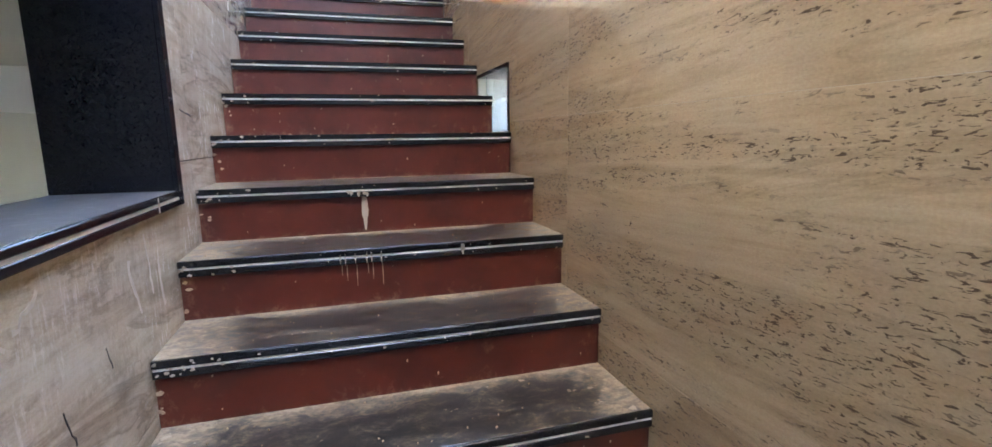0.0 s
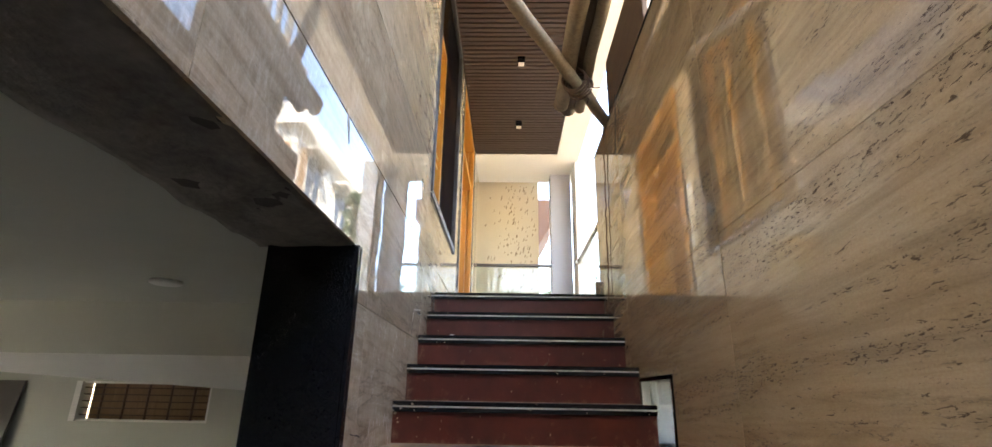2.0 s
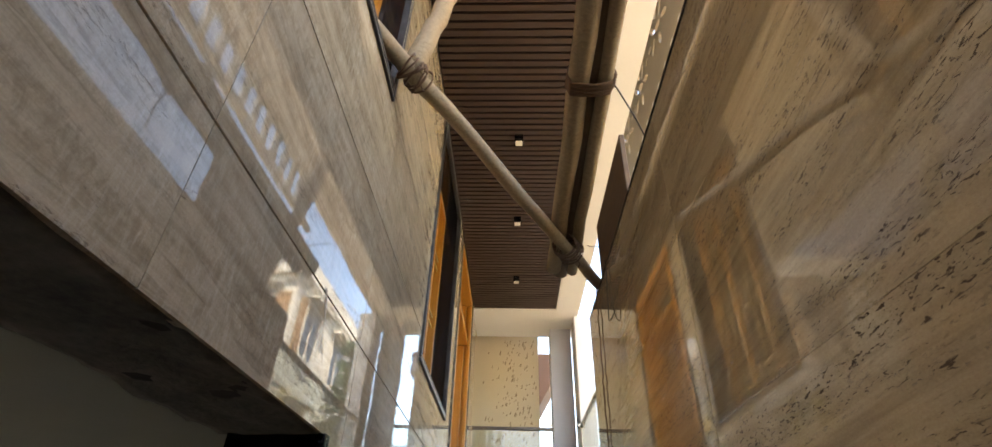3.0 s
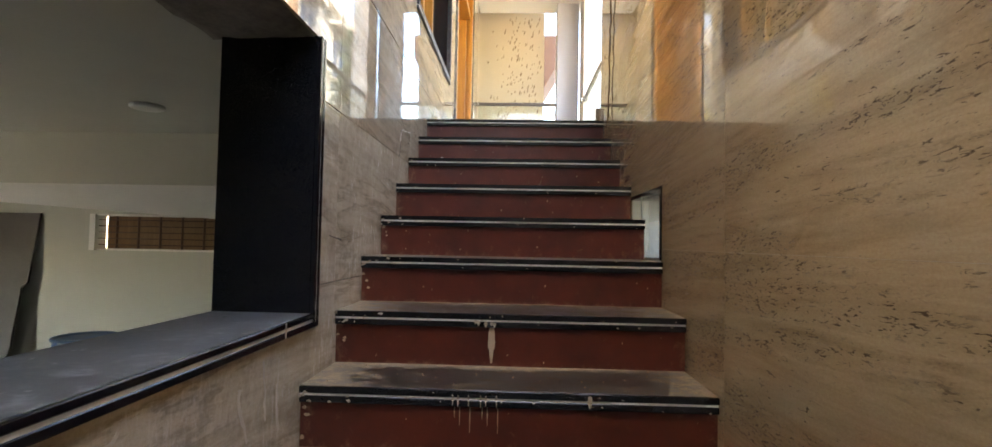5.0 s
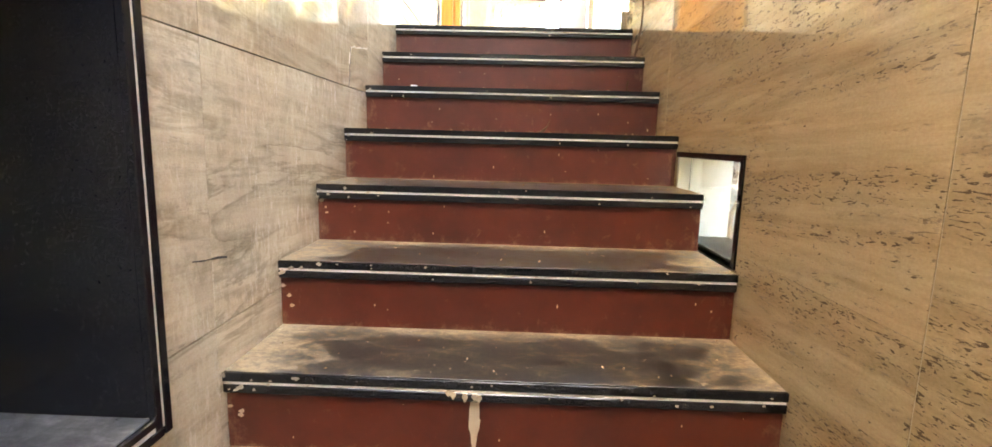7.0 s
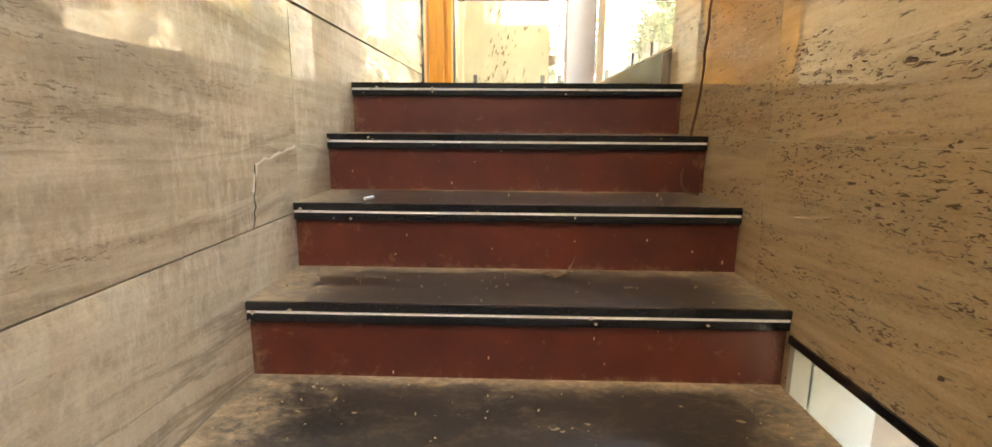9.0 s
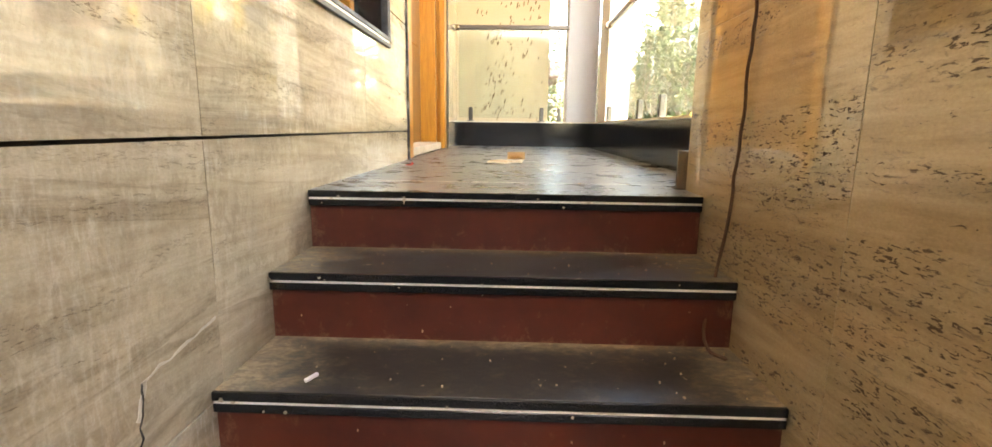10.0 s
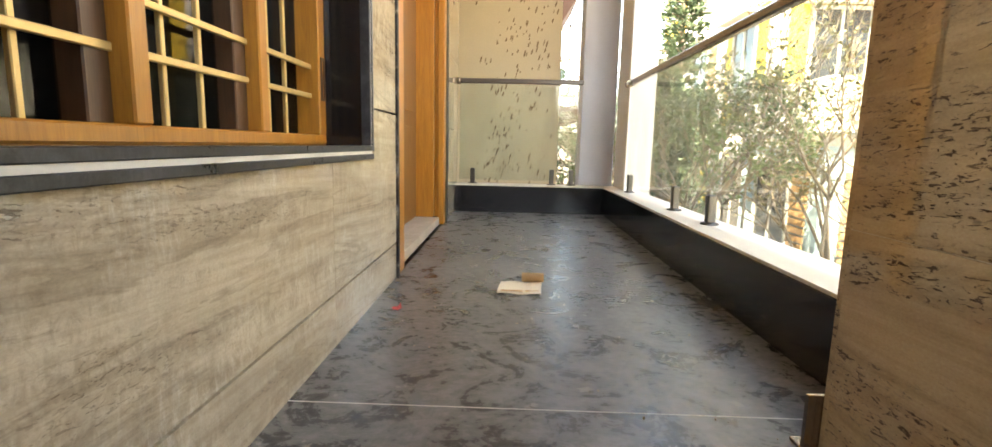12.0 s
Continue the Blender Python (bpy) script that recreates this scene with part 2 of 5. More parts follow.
def glass(name, tint=(0.93, 0.97, 0.96), rough=0.02, film_high=0.07, gloss=0.55):
    """Thin pane: clear with a fresnel gloss, and a film of dust."""
    m = bpy.data.materials.new(name)
    m.use_nodes = True
    nt = m.node_tree
    nt.nodes.remove(nt.nodes["Principled BSDF"])
    out = nt.nodes["Material Output"]
    tr, gl, df = (nt.nodes.new("ShaderNodeBsdf" + k) for k in ("Transparent", "Glossy", "Diffuse"))
    tr.inputs[0].default_value = (*tint, 1)
    gl.inputs["Roughness"].default_value = rough
    df.inputs[0].default_value = (0.6, 0.6, 0.56, 1)
    lw = nt.nodes.new("ShaderNodeLayerWeight")
    pw_ = nt.nodes.new("ShaderNodeMath")
    pw_.operation = "POWER"
    pw_.inputs[1].default_value = 4.0
    nt.links.new(lw.outputs["Facing"], pw_.inputs[0])
    fr = nt.nodes.new("ShaderNodeMath")
    fr.operation = "MULTIPLY_ADD"
    fr.inputs[1].default_value, fr.inputs[2].default_value = gloss, 0.03
    nt.links.new(pw_.outputs[0], fr.inputs[0])
    m1, m2 = nt.nodes.new("ShaderNodeMixShader"), nt.nodes.new("ShaderNodeMixShader")
    nt.links.new(fr.outputs[0], m1.inputs[0])
    nt.links.new(tr.outputs[0], m1.inputs[1])
    nt.links.new(gl.outputs[0], m1.inputs[2])
    film = noise_tex(nt, coords(nt, (1, 1, 0.5)), 4, 4, 0.6)
    nt.links.new(ramp(nt, film, [(0.35, (film_high * 0.2,)), (0.75, (film_high,))]), m2.inputs[0])
    nt.links.new(m1.outputs[0], m2.inputs[1])
    tl = nt.nodes.new("ShaderNodeBsdfTranslucent")
    tl.inputs[0].default_value = (0.62, 0.63, 0.60, 1)
    m3 = nt.nodes.new("ShaderNodeMixShader")
    m3.inputs[0].default_value = 0.6
    nt.links.new(df.outputs[0], m3.inputs[1])
    nt.links.new(tl.outputs[0], m3.inputs[2])
    nt.links.new(m3.outputs[0], m2.inputs[2])
    nt.links.new(m2.outputs[0], out.inputs[0])
    return m


TRAV_L = travertine("travertine_polished_grey", (0.62, 0.515, 0.37), (0.505, 0.41, 0.283), (0.35, 0.272, 0.178), 0.56, 0.38, 0.03, 0.75, 1.40, 0.016, 0.55, 0.40, 0.05, 0.14, 0.42)
# Dusty lower slabs, also paled to stand in for light falling on them.
TRAV_LOW = travertine("travertine_dusty_brightened", (0.71, 0.61, 0.455), (0.61, 0.515, 0.37), (0.43, 0.345, 0.235), 0.58, 0.50, 0.20, 0.25, 1.40, 0.016, 0.5, 0.55, 0.15, 0.14, 0.40)
TRAV_R = travertine("travertine_polished_tan", (0.65, 0.51, 0.325), (0.55, 0.42, 0.258), (0.39, 0.287, 0.166), 0.465, 0.05, 0.012, 1.0, 1.62, 0.010, 0.9, 0.25, 0.3, 0.15)
GROUT = painted("pale_grout", (0.55, 0.47, 0.34), 0.9, 0.1)
MORTAR = painted("dark_joint", (0.045, 0.038, 0.032), 0.95, 0.3)
TREAD = tread_granite("black_granite_dusty", 0.56)
TREAD_SWEPT = tread_granite("black_granite_swept", 0.43)
LANDING = granite("black_granite_scuffed", (0.26, 0.245, 0.22), 0.10, 0.68, 4.5, 0.14, 1.8, 0.34)
EDGING = granite("black_granite_splashed", (0.50, 0.46, 0.40), 0.52, 0.95, 9.0, 0.5, 0.8, 0.8)
SURROUND = granite("black_granite_light_dust", (0.10, 0.10, 0.105), 0.34, 0.9, 3.0, 0.2)
# White column greyed: the shade on it is put into the colour.
COLUMN_SHADED = painted("column_white_shaded", (0.46, 0.46, 0.49), 0.85, 0.06, 1.5)
SILL = granite("black_granite_grey_dust", (0.28, 0.28, 0.27), 0.16, 0.74, 7.0, 0.16, 2.2, 0.55)
BLACK = granite("black_granite_clean", None, 0, 0, 1, 0.14)
INLAY = painted("white_inlay", (0.70, 0.66, 0.58), 0.4, 0.15, 8)
RISER = riser_stone("red_granite_riser")
PLASTER = painted("grey_green_plaster", (0.48, 0.49, 0.44), 0.85, 0.05, 1.5, 90, 0.08)
WHITE = painted("white_paint", (0.78, 0.77, 0.74), 0.75, 0.05, 1.2, 70, 0.06)
CONCRETE = painted("rough_cement", (0.16, 0.145, 0.125), 0.95, 0.45, 5.0, 40, 0.8)
BEAM_TAN = painted("tan_soffit", (0.42, 0.26, 0.14), 0.7, 0.1)
SLAT = wood("dark_brown_slats", (0.034, 0.020, 0.015), (0.056, 0.034, 0.026), 0.5, (0.5, 8, 8))
SLAT_GAP = painted("slat_gap", (0.014, 0.010, 0.008), 0.9)
TEAK = wood("varnished_teak", (0.33, 0.125, 0.018), (0.55, 0.245, 0.038), 0.3)
TEAK_DARK = wood("dark_teak", (0.060, 0.028, 0.012), (0.115, 0.055, 0.026), 0.4)
TEAK_MID = wood("brown_teak", (0.15, 0.06, 0.014), (0.26, 0.115, 0.027), 0.45)
BRASS = painted("yellow_brass", (0.66, 0.47, 0.19), 0.35, 0.1, 5, 60, 0.02, 0.3)
STEEL = painted("brushed_steel", (0.30, 0.25, 0.20), 0.25, 0.1, 5, 90, 0.03, 0.9)
# Steel coloured dark brown in place of the dark surroundings it mirrors.
RAIL_DARK = painted("steel_dark_reflection", (0.07, 0.05, 0.038), 0.3, 0.1, 5, 90, 0.0, 0.3)
CHROME = painted("steel_spigot", (0.10, 0.095, 0.09), 0.3, 0.05, 5, 90, 0.0, 1.0)
BARK = wood("casuarina_pole_bark", (0.22, 0.155, 0.09), (0.40, 0.30, 0.19), 0.8, (6, 6, 6))
BARK_DARK = wood("brown_pole_bark", (0.10, 0.065, 0.04), (0.17, 0.115, 0.07), 0.85, (6, 6, 6))
ROPE = wood("coir_rope", (0.09, 0.05, 0.03), (0.17, 0.10, 0.06), 0.95, (20, 20, 20))
PLANK = wood("weathered_plank", (0.07, 0.045, 0.03), (0.12, 0.08, 0.05), 0.8, (8, 0.6, 8))
GLASS = glass("clear_glass", (0.94, 0.975, 0.96), 0.02, 0.11)
GLASS_DARK = glass("tinted_glass", (0.30, 0.30, 0.28), 0.02, 0.012, 0.12)
DIRTY = glass("dusty_glass", (0.56, 0.60, 0.65), 0.10, 0.14)
BEIGE = painted("beige_render", (0.56, 0.46, 0.31), 0.85, 0.08, 1.2, 50, 0.15)
# Beige of the screen panel, darkened in colour for its shade under the eave.
PANEL_SHADED = painted("beige_screen_panel_shaded", (0.30, 0.24, 0.17), 0.85, 0.1, 2.0)
SMEAR = painted("brown_droppings", (0.20, 0.13, 0.07), 0.9, 0.2)
BROWN_SLAB = painted("brown_balcony_paint", (0.17, 0.10, 0.075), 0.75, 0.12)
CREAM = painted("cream_stone", (0.66, 0.60, 0.50), 0.5, 0.1, 4)
SANDY = painted("dusty_tan_stone", (0.46, 0.37, 0.27), 0.8, 0.2, 6)
YELLOW = painted("yellow_wall", (0.60, 0.42, 0.05), 0.8, 0.06)
PALE_BLUE = painted("pale_blue_wall", (0.34, 0.46, 0.51), 0.8, 0.06)
OUT_WHITE = painted("white_wall_outside", (0.52, 0.50, 0.455), 0.8, 0.08, 0.6)
DARKPANE = painted("dark_window_pane", (0.03, 0.035, 0.04), 0.1, 0.2, 1, 20, 0.0)
SHUTTER = wood("wood_shutter", (0.30, 0.17, 0.07), (0.45, 0.28, 0.13), 0.6)
SOIL = painted("dry_ground", (0.26, 0.21, 0.15), 0.95, 0.25, 0.6, 20, 0.6)
ROOMFLOOR = painted("cement_floor", (0.30, 0.29, 0.26), 0.8, 0.15, 1.5)
LEAF = painted("leaves", (0.10, 0.15, 0.055), 0.6, 0.45, 1.2, 8, 0.0)
LEAF_DRY = painted("dry_leaves", (0.165, 0.16, 0.07), 0.7, 0.4, 1.2, 8, 0.0)
NEEDLE = painted("conifer_needles", (0.07, 0.11, 0.055), 0.6, 0.4, 1.2, 8, 0.0)
TWIG = painted("grey_bark", (0.20, 0.16, 0.115), 0.9, 0.25, 8)
BLUE_PLASTIC = painted("worn_blue_plastic", (0.07, 0.13, 0.24), 0.5, 0.2)
SHEET = painted("dark_grey_sheet", (0.075, 0.07, 0.065), 0.6, 0.2)
PAPER = painted("cream_card", (0.72, 0.62, 0.45), 0.8, 0.06)
ORANGE = painted("orange_print", (0.50, 0.30, 0.13), 0.7, 0.2)
RED = painted("red_scrap", (0.55, 0.05, 0.04), 0.6, 0.1)
BLACKWIRE = painted("black_wire", (0.02, 0.018, 0.018), 0.6)
CORD = painted("brown_cord", (0.08, 0.04, 0.02), 0.9, 0.2)
PAINT_DRIP = painted("beige_paint", (0.42, 0.335, 0.235), 0.6, 0.1)
LENS = painted("lamp_lens", (0.75, 0.72, 0.66), 0.3, 0.05)
DUST = painted("tan_dust", (0.44, 0.33, 0.20), 0.95, 0.2, 20)
BRICKISH = wood("brown_blind", (0.20, 0.125, 0.07), (0.30, 0.20, 0.12), 0.8, (8, 8, 0.6))


# ---- building helpers ----
def box(bm, x0, x1, y0, y1, z0, z1):
    v = [bm.verts.new(p) for p in ((x0, y0, z0), (x1, y0, z0), (x1, y1, z0), (x0, y1, z0), (x0, y0, z1), (x1, y0, z1), (x1, y1, z1), (x0, y1, z1))]
    for f in ((0, 3, 2, 1), (4, 5, 6, 7), (0, 1, 5, 4), (1, 2, 6, 5), (2, 3, 7, 6), (3, 0, 4, 7)):
        bm.faces.new([v[i] for i in f])
    return bm


def bevelled(bm, width, segments=1):
    bmesh.ops.bevel(bm, geom=list(bm.edges), offset=width, segments=segments, affect="EDGES", clamp_overlap=True)
    return bm


def boxes(*bs, bevel=0.0):
    bm = bmesh.new()
    for b in bs:
        box(bm, *b)
    return bevelled(bm, bevel) if bevel else bm


def tube(bm, points, radii, sides=10):
    rings = []
    n = len(points)
    for i, p in enumerate(points):
        p = Vector(p)
        d = (Vector(points[min(i + 1, n - 1)]) - Vector(points[max(i - 1, 0)])).normalized()
        up = Vector((0, 0, 1)) if abs(d.z) < 0.9 else Vector((1, 0, 0))
        a = d.cross(up).normalized()
        c = d.cross(a).normalized()
        r = radii[i] if isinstance(radii, (list, tuple)) else radii
        rings.append([bm.verts.new(p + (a * math.cos(2 * math.pi * k / sides) + c * math.sin(2 * math.pi * k / sides)) * r) for k in range(sides)])
    for r0, r1 in zip(rings, rings[1:]):
        for k in range(sides):
            f = bm.faces.new((r0[k], r0[(k + 1) % sides], r1[(k + 1) % sides], r1[k]))
            f.smooth = True
    bm.faces.new(rings[0][::-1])
    bm.faces.new(rings[-1])
    return bm


def mesh_of(name, bm, mat):
    bmesh.ops.recalc_face_normals(bm, faces=list(bm.faces))
    me = bpy.data.meshes.new(name)
    bm.to_mesh(me)
    bm.free()
    me.materials.append(mat)
    return me


def part(name, bm, mat, parent=None, label=""):
    ob = new(name, mesh_of(name, bm, mat))
    if parent:
        ob.parent = parent
        if parent.type == "EMPTY":
            ob.matrix_parent_inverse = parent.matrix_basis.inverted()
    return tagged(ob, label)


def thing(name, at, label, category, group="", kind=""):
    ob = new(name)
    ob.empty_display_size = 0.1
    ob.location = at
    return tagged(ob, label, category, group, kind)


def structure(name, bm, mat, label, category):
    return tagged(part(name, bm, mat), label, category, "", "structure")


def rects_minus(rect, holes):
    """The rectangle (a0, a1, b0, b1) less the holes, as rectangles."""
    out = [rect]
    for h0, h1, g0, g1 in holes:
        nxt = []
        for a0, a1, b0, b1 in out:
            if h0 >= a1 or h1 <= a0 or g0 >= b1 or g1 <= b0:
                nxt.append((a0, a1, b0, b1))
                continue
            if a0 < h0:
                nxt.append((a0, h0, b0, b1))
            if h1 < a1:
                nxt.append((h1, a1, b0, b1))
            m0, m1 = max(a0, h0), min(a1, h1)
            if b0 < g0:
                nxt.append((m0, m1, b0, g0))
            if g1 < b1:
                nxt.append((m0, m1, g1, b1))
        out = nxt
    return out


def tile(name, x0, x1, rects, mat, parent):
    bm = bmesh.new()
    for a0, a1, b0, b1 in rects:
        if a1 - a0 > 0.004 and b1 - b0 > 0.004:
            box(bm, x0, x1, a0, a1, b0, b1)
    if len(rects) == 1:
        bevelled(bm, 0.0004)
    return part(name, bm, mat, parent)


# ---- plan: openings ----
TOP_Y = nose_y(N)
KERB_Y, KERB_X, KERB_Z = 7.757, 1.412, 2.59
LEFT_D = 0.293                # thickness of the wall between stair and parking
OPENING = (-1.6, 1.775, 1.245, 2.133)
WIN1 = (3.262, 4.80, 2.915, 5.12)
WIN2 = (0.35, 1.78, 3.68, 5.10)
DOOR = (5.24, 7.12, LAND, 5.13)
NICHE = (2.29, 2.83, 1.445, 1.745)
R_TOP, R_END = 3.48, 3.85

# ---- structure ----
holes_l = [OPENING, WIN1, WIN2, DOOR]
bm = bmesh.new()
for a0, a1, b0, b1 in rects_minus((-2.6, 8.0, 0.0, 7.9), holes_l):
    box(bm, -LEFT_D, -0.022, a0, a1, b0, b1)
wall_left = structure("wall_left", bm, MORTAR, "grey travertine clad wall with open joints", "wall")
bm = bmesh.new()
for a0, a1, b0, b1 in rects_minus((-2.6, R_END, 0.0, R_TOP - 0.02), [NICHE]):
    box(bm, W + 0.0015, W + 0.19, a0, a1, b0, b1)
wall_right = structure("wall_right", bm, GROUT, "tan travertine clad parapet wall beside the stairs", "wall")
part("coping", boxes((W - 0.004, W + 0.2, -2.6, R_END + 0.004, R_TOP - 0.02, R_TOP), bevel=0.003), BLACK, wall_right, "thin black granite coping")
part("end_face", boxes((W + 0.002, W + 0.19, R_END, R_END + 0.018, 2.3, R_TOP - 0.022), bevel=0.002), TRAV_R, wall_right, "tan travertine end slab")

structure("floor", boxes((-0.3, W + 0.2, -2.6, nose_y(1), -0.2, 0.0)), ROOMFLOOR, "grey cement floor at the foot of the stairs", "floor")
structure("ceiling", boxes((-0.02, 1.56, 1.2, 2.13, CEIL - 0.03, CEIL + 0.2)), BEAM_TAN, "plain tan soffit over the lower stairs", "ceiling")
slats = bmesh.new()
y = 2.14
while y < 7.22:
    box(slats, 0.012, 1.25, y, y + 0.048, CEIL, CEIL + 0.035)
    y += 0.070
slat_ceiling = structure("ceiling", slats, SLAT, "dark brown slatted ceiling over the landing", "ceiling")
structure("ceiling", boxes((0.0, 1.262, 2.132, 7.235, CEIL + 0.035, CEIL + 0.2)), SLAT_GAP, "dark backing above the ceiling slats", "ceiling")
structure("ceiling", boxes((1.254, 1.60, 2.132, 8.3, CEIL - 0.012, CEIL + 0.2), (0.0, 1.254, 7.237, 8.3, CEIL - 0.012, CEIL + 0.2)), WHITE, "white plastered border round the slats", "ceiling")
structure("landing_floor", boxes((-0.3, 1.66, TOP_Y + 0.03, 4.008, LAND - 0.2, LAND), (-0.3, 1.66, 4.012, 8.0, LAND - 0.2, LAND)), LANDING, "scuffed black granite landing floor", "floor")
structure("trim", boxes((0.0, 1.4, 4.008, 4.012, LAND - 0.01, LAND + 0.0005)), INLAY, "pale joint across the landing floor", "trim")


# cladding slabs, one object a slab
def clad(parent, x0, x1, ys, zs, holes, mat, gap_y, gap_z):
    for z0, z1 in zip(zs, zs[1:]):
        for y0, y1 in zip(ys, ys[1:]):
            g0, g1 = (gap_z if z > 2.4 else gap_z * 0.45 for z in (z0, z1))
            r = rects_minus((y0 + gap_y, y1 - gap_y, z0 + g0, z1 - g1), holes)
            if r:
                tile("slab", x0, x1, r, TRAV_LOW if mat is TRAV_L and z1 < 2.0 else mat, parent)


clad(wall_left, -0.022, 0.0, [-2.6, -1.63, -0.43, 0.77, 1.97, 3.17, 4.37, 5.57, 6.77, 8.0], [0.0, 0.76, 1.36, 1.95, 2.508, 3.105, 3.71, 4.3, 4.9, CEIL], holes_l, TRAV_L, 0.0012, 0.0036)
clad(wall_right, W, W + 0.022, [-2.6, -1.03, 0.32, 1.67, 3.02, R_END], [0.0, 0.15, 0.82, 1.49, 2.16, 2.83, R_TOP - 0.021], [NICHE], TRAV_R, 0.0015, 0.0010)

def streak(parent, points, widths, mat, label, name="filler_patch"):
    """A thin uneven smear on the left wall, from (y, z) points."""
    bm = bmesh.new()
    left, right = [], []
    n = len(points)
    for i, (p, w) in enumerate(zip(points, widths)):
        p = Vector((0, *p))
        d = (Vector((0, *points[min(i + 1, n - 1)])) - Vector((0, *points[max(i - 1, 0)]))).normalized()
        s = Vector((0, -d.z, d.y)) * w / 2
        left.append(p + s)
        right.append(p - s)
    a = [[bm.verts.new(v + Vector((dx, 0, 0))) for v in side] for side in (left, right) for dx in (0.0014, -0.004)]
    la, lb, ra, rb = a
    for i in range(n - 1):
        bm.faces.new((la[i], la[i + 1], ra[i + 1], ra[i]))
        bm.faces.new((la[i], lb[i], lb[i + 1], la[i + 1]))
        bm.faces.new((ra[i], ra[i + 1], rb[i + 1], rb[i]))
    return part(name, bm, mat, parent, label)


def wander(y0, z0, y1, z1, n, amp, seed):
    rr = random.Random(seed)
    return [(y0 + (y1 - y0) * i / n + rr.uniform(-amp, amp), z0 + (z1 - z0) * i / n + rr.uniform(-amp, amp)) for i in range(n + 1)]


FILLER = painted("pale_filler", (0.60, 0.525, 0.41), 0.8, 0.2, 20)
rng = random.Random(21)
for (y0, z0, y1, z1, n, amp, w, mat) in ((0.735, 1.238, 0.738, 1.12, 10, 0.004, 0.0018, MORTAR), (0.735, 1.125, 0.60, 1.045, 18, 0.007, 0.030, FILLER), (0.735, 1.118, 0.83, 1.142, 14, 0.005, 0.018, FILLER), (0.87, 1.20, 0.90, 1.13, 7, 0.006, 0.008, FILLER), (0.93, 1.15, 1.0, 1.19, 7, 0.006, 0.008, FILLER), (1.36, 1.16, 1.41, 1.02, 7, 0.008, 0.012, FILLER), (1.48, 1.20, 1.49, 1.05, 7, 0.006, 0.008, FILLER), (1.55, 1.12, 1.57, 0.99, 7, 0.006, 0.010, FILLER), (1.02, 0.98, 1.05, 0.90, 6, 0.004, 0.003, MORTAR), (1.20, 1.02, 1.22, 0.97, 5, 0.003, 0.003, MORTAR), (2.935, 2.10, 2.905, 1.955, 9, 0.005, 0.0035, MORTAR), (2.935, 2.10, 2.915, 2.03, 6, 0.004, 0.009, FILLER), (2.93, 2.098, 3.16, 2.128, 9, 0.004, 0.006, FILLER), (1.52, 2.525, 1.57, 2.42, 5, 0.006, 0.016, FILLER), (1.9, 1.52, 2.02, 1.50, 4, 0.005, 0.004, MORTAR)):
    pts = wander(y0, z0, y1, z1, n, amp, rng.random())
    streak(wall_left, pts, [w * rng.uniform(0.4, 1.3) for _ in pts], mat, "pale filler" if mat is FILLER else "hairline crack", "filler_patch" if mat is FILLER else "crack")

# ---- stairs ----
stairs = thing("staircase", (0.6, 0.27, 0), "dusty black granite stairs with red risers and white inlay lines", "stairs", "", "structure")
for k in range(1, N + 1):
    y0, z = nose_y(k), RISE * k
    back = nose_y(k + 1) + 0.03 if k < N else TOP_Y + 0.03
    tr = part("tread", boxes((0.003, W - 0.003, y0 + 0.010, back, z - 0.020, z), bevel=0.001), (TREAD if k < 9 else TREAD_SWEPT) if k < N else LANDING, stairs)
    part("nosing_cap", boxes((0.003, W - 0.003, y0, y0 + 0.0098, z - 0.020, z - 0.0004), bevel=0.0009), BLACK, tr, "polished black nosing")
    part("nosing_line", boxes((0.005, W - 0.005, y0 + 0.0035, y0 + 0.03, z - 0.0270, z - 0.0200)), INLAY, tr, "white inlay line")
    part("nosing_edge", boxes((0.003, W - 0.003, y0 + 0.001, y0 + 0.03, z - 0.047, z - 0.027), bevel=0.002), BLACK, tr, "black granite edge")
    part("riser", boxes((0.003, W - 0.003, y0 + 0.016, y0 + 0.034, z - RISE + 0.0005, z - 0.0465)), RISER, stairs, "dark red stone riser")
part("stair_core", boxes(*[(0.001, W - 0.001, nose_y(k) + 0.034, nose_y(k + 1) + 0.04, 0.0, RISE * k - 0.021) for k in range(1, N)]), CONCRETE, stairs, "cement core")

# ---- left opening to the parking level ----
o0, o1, oz0, oz1 = OPENING
sill = thing("window_sill", (-0.17, 0.3, 1.25), "dusty black granite sill with a white inlay line", "sill", "", "structure")
part("top_slab", boxes((-LEFT_D - 0.01, 0.0038, o0, o1 - 0.02, 1.258, 1.279), bevel=0.001), SILL, sill)
part("front_cap", boxes((0.004, 0.014, o0, o1 - 0.0205, 1.2615, 1.2786), bevel=0.0025), BLACK, sill, "polished black front edge")
part("inlay_line", boxes((-0.02, 0.0115, o0, o1, 1.253, 1.262)), INLAY, sill, "white inlay line")
part("lower_edge", boxes((-0.02, 0.014, o0, o1, 1.236, 1.2535), bevel=0.002), BLACK, sill)
part("joint", boxes((0.0145, 0.0152, 1.562, 1.569, 1.238, 1.277)), GROUT, sill, "pale filled joint")
jamb = thing("opening_jamb", (-0.17, 1.82, 1.285), "polished black granite jamb beside the stair opening", "jamb", "", "structure")
part("jamb_slab", boxes((-LEFT_D - 0.01, -0.001, o1 - 0.02, o1, 1.279, oz1)), BLACK, jamb)
part("edge_inner", boxes((-0.001, 0.014, o1 - 0.02, o1 - 0.003, 1.253, oz1), bevel=0.002), BLACK, jamb)
part("inlay_line", boxes((-0.001, 0.0115, o1 - 0.004, o1 + 0.0045, 1.253, oz1)), INLAY, jamb, "white inlay line")
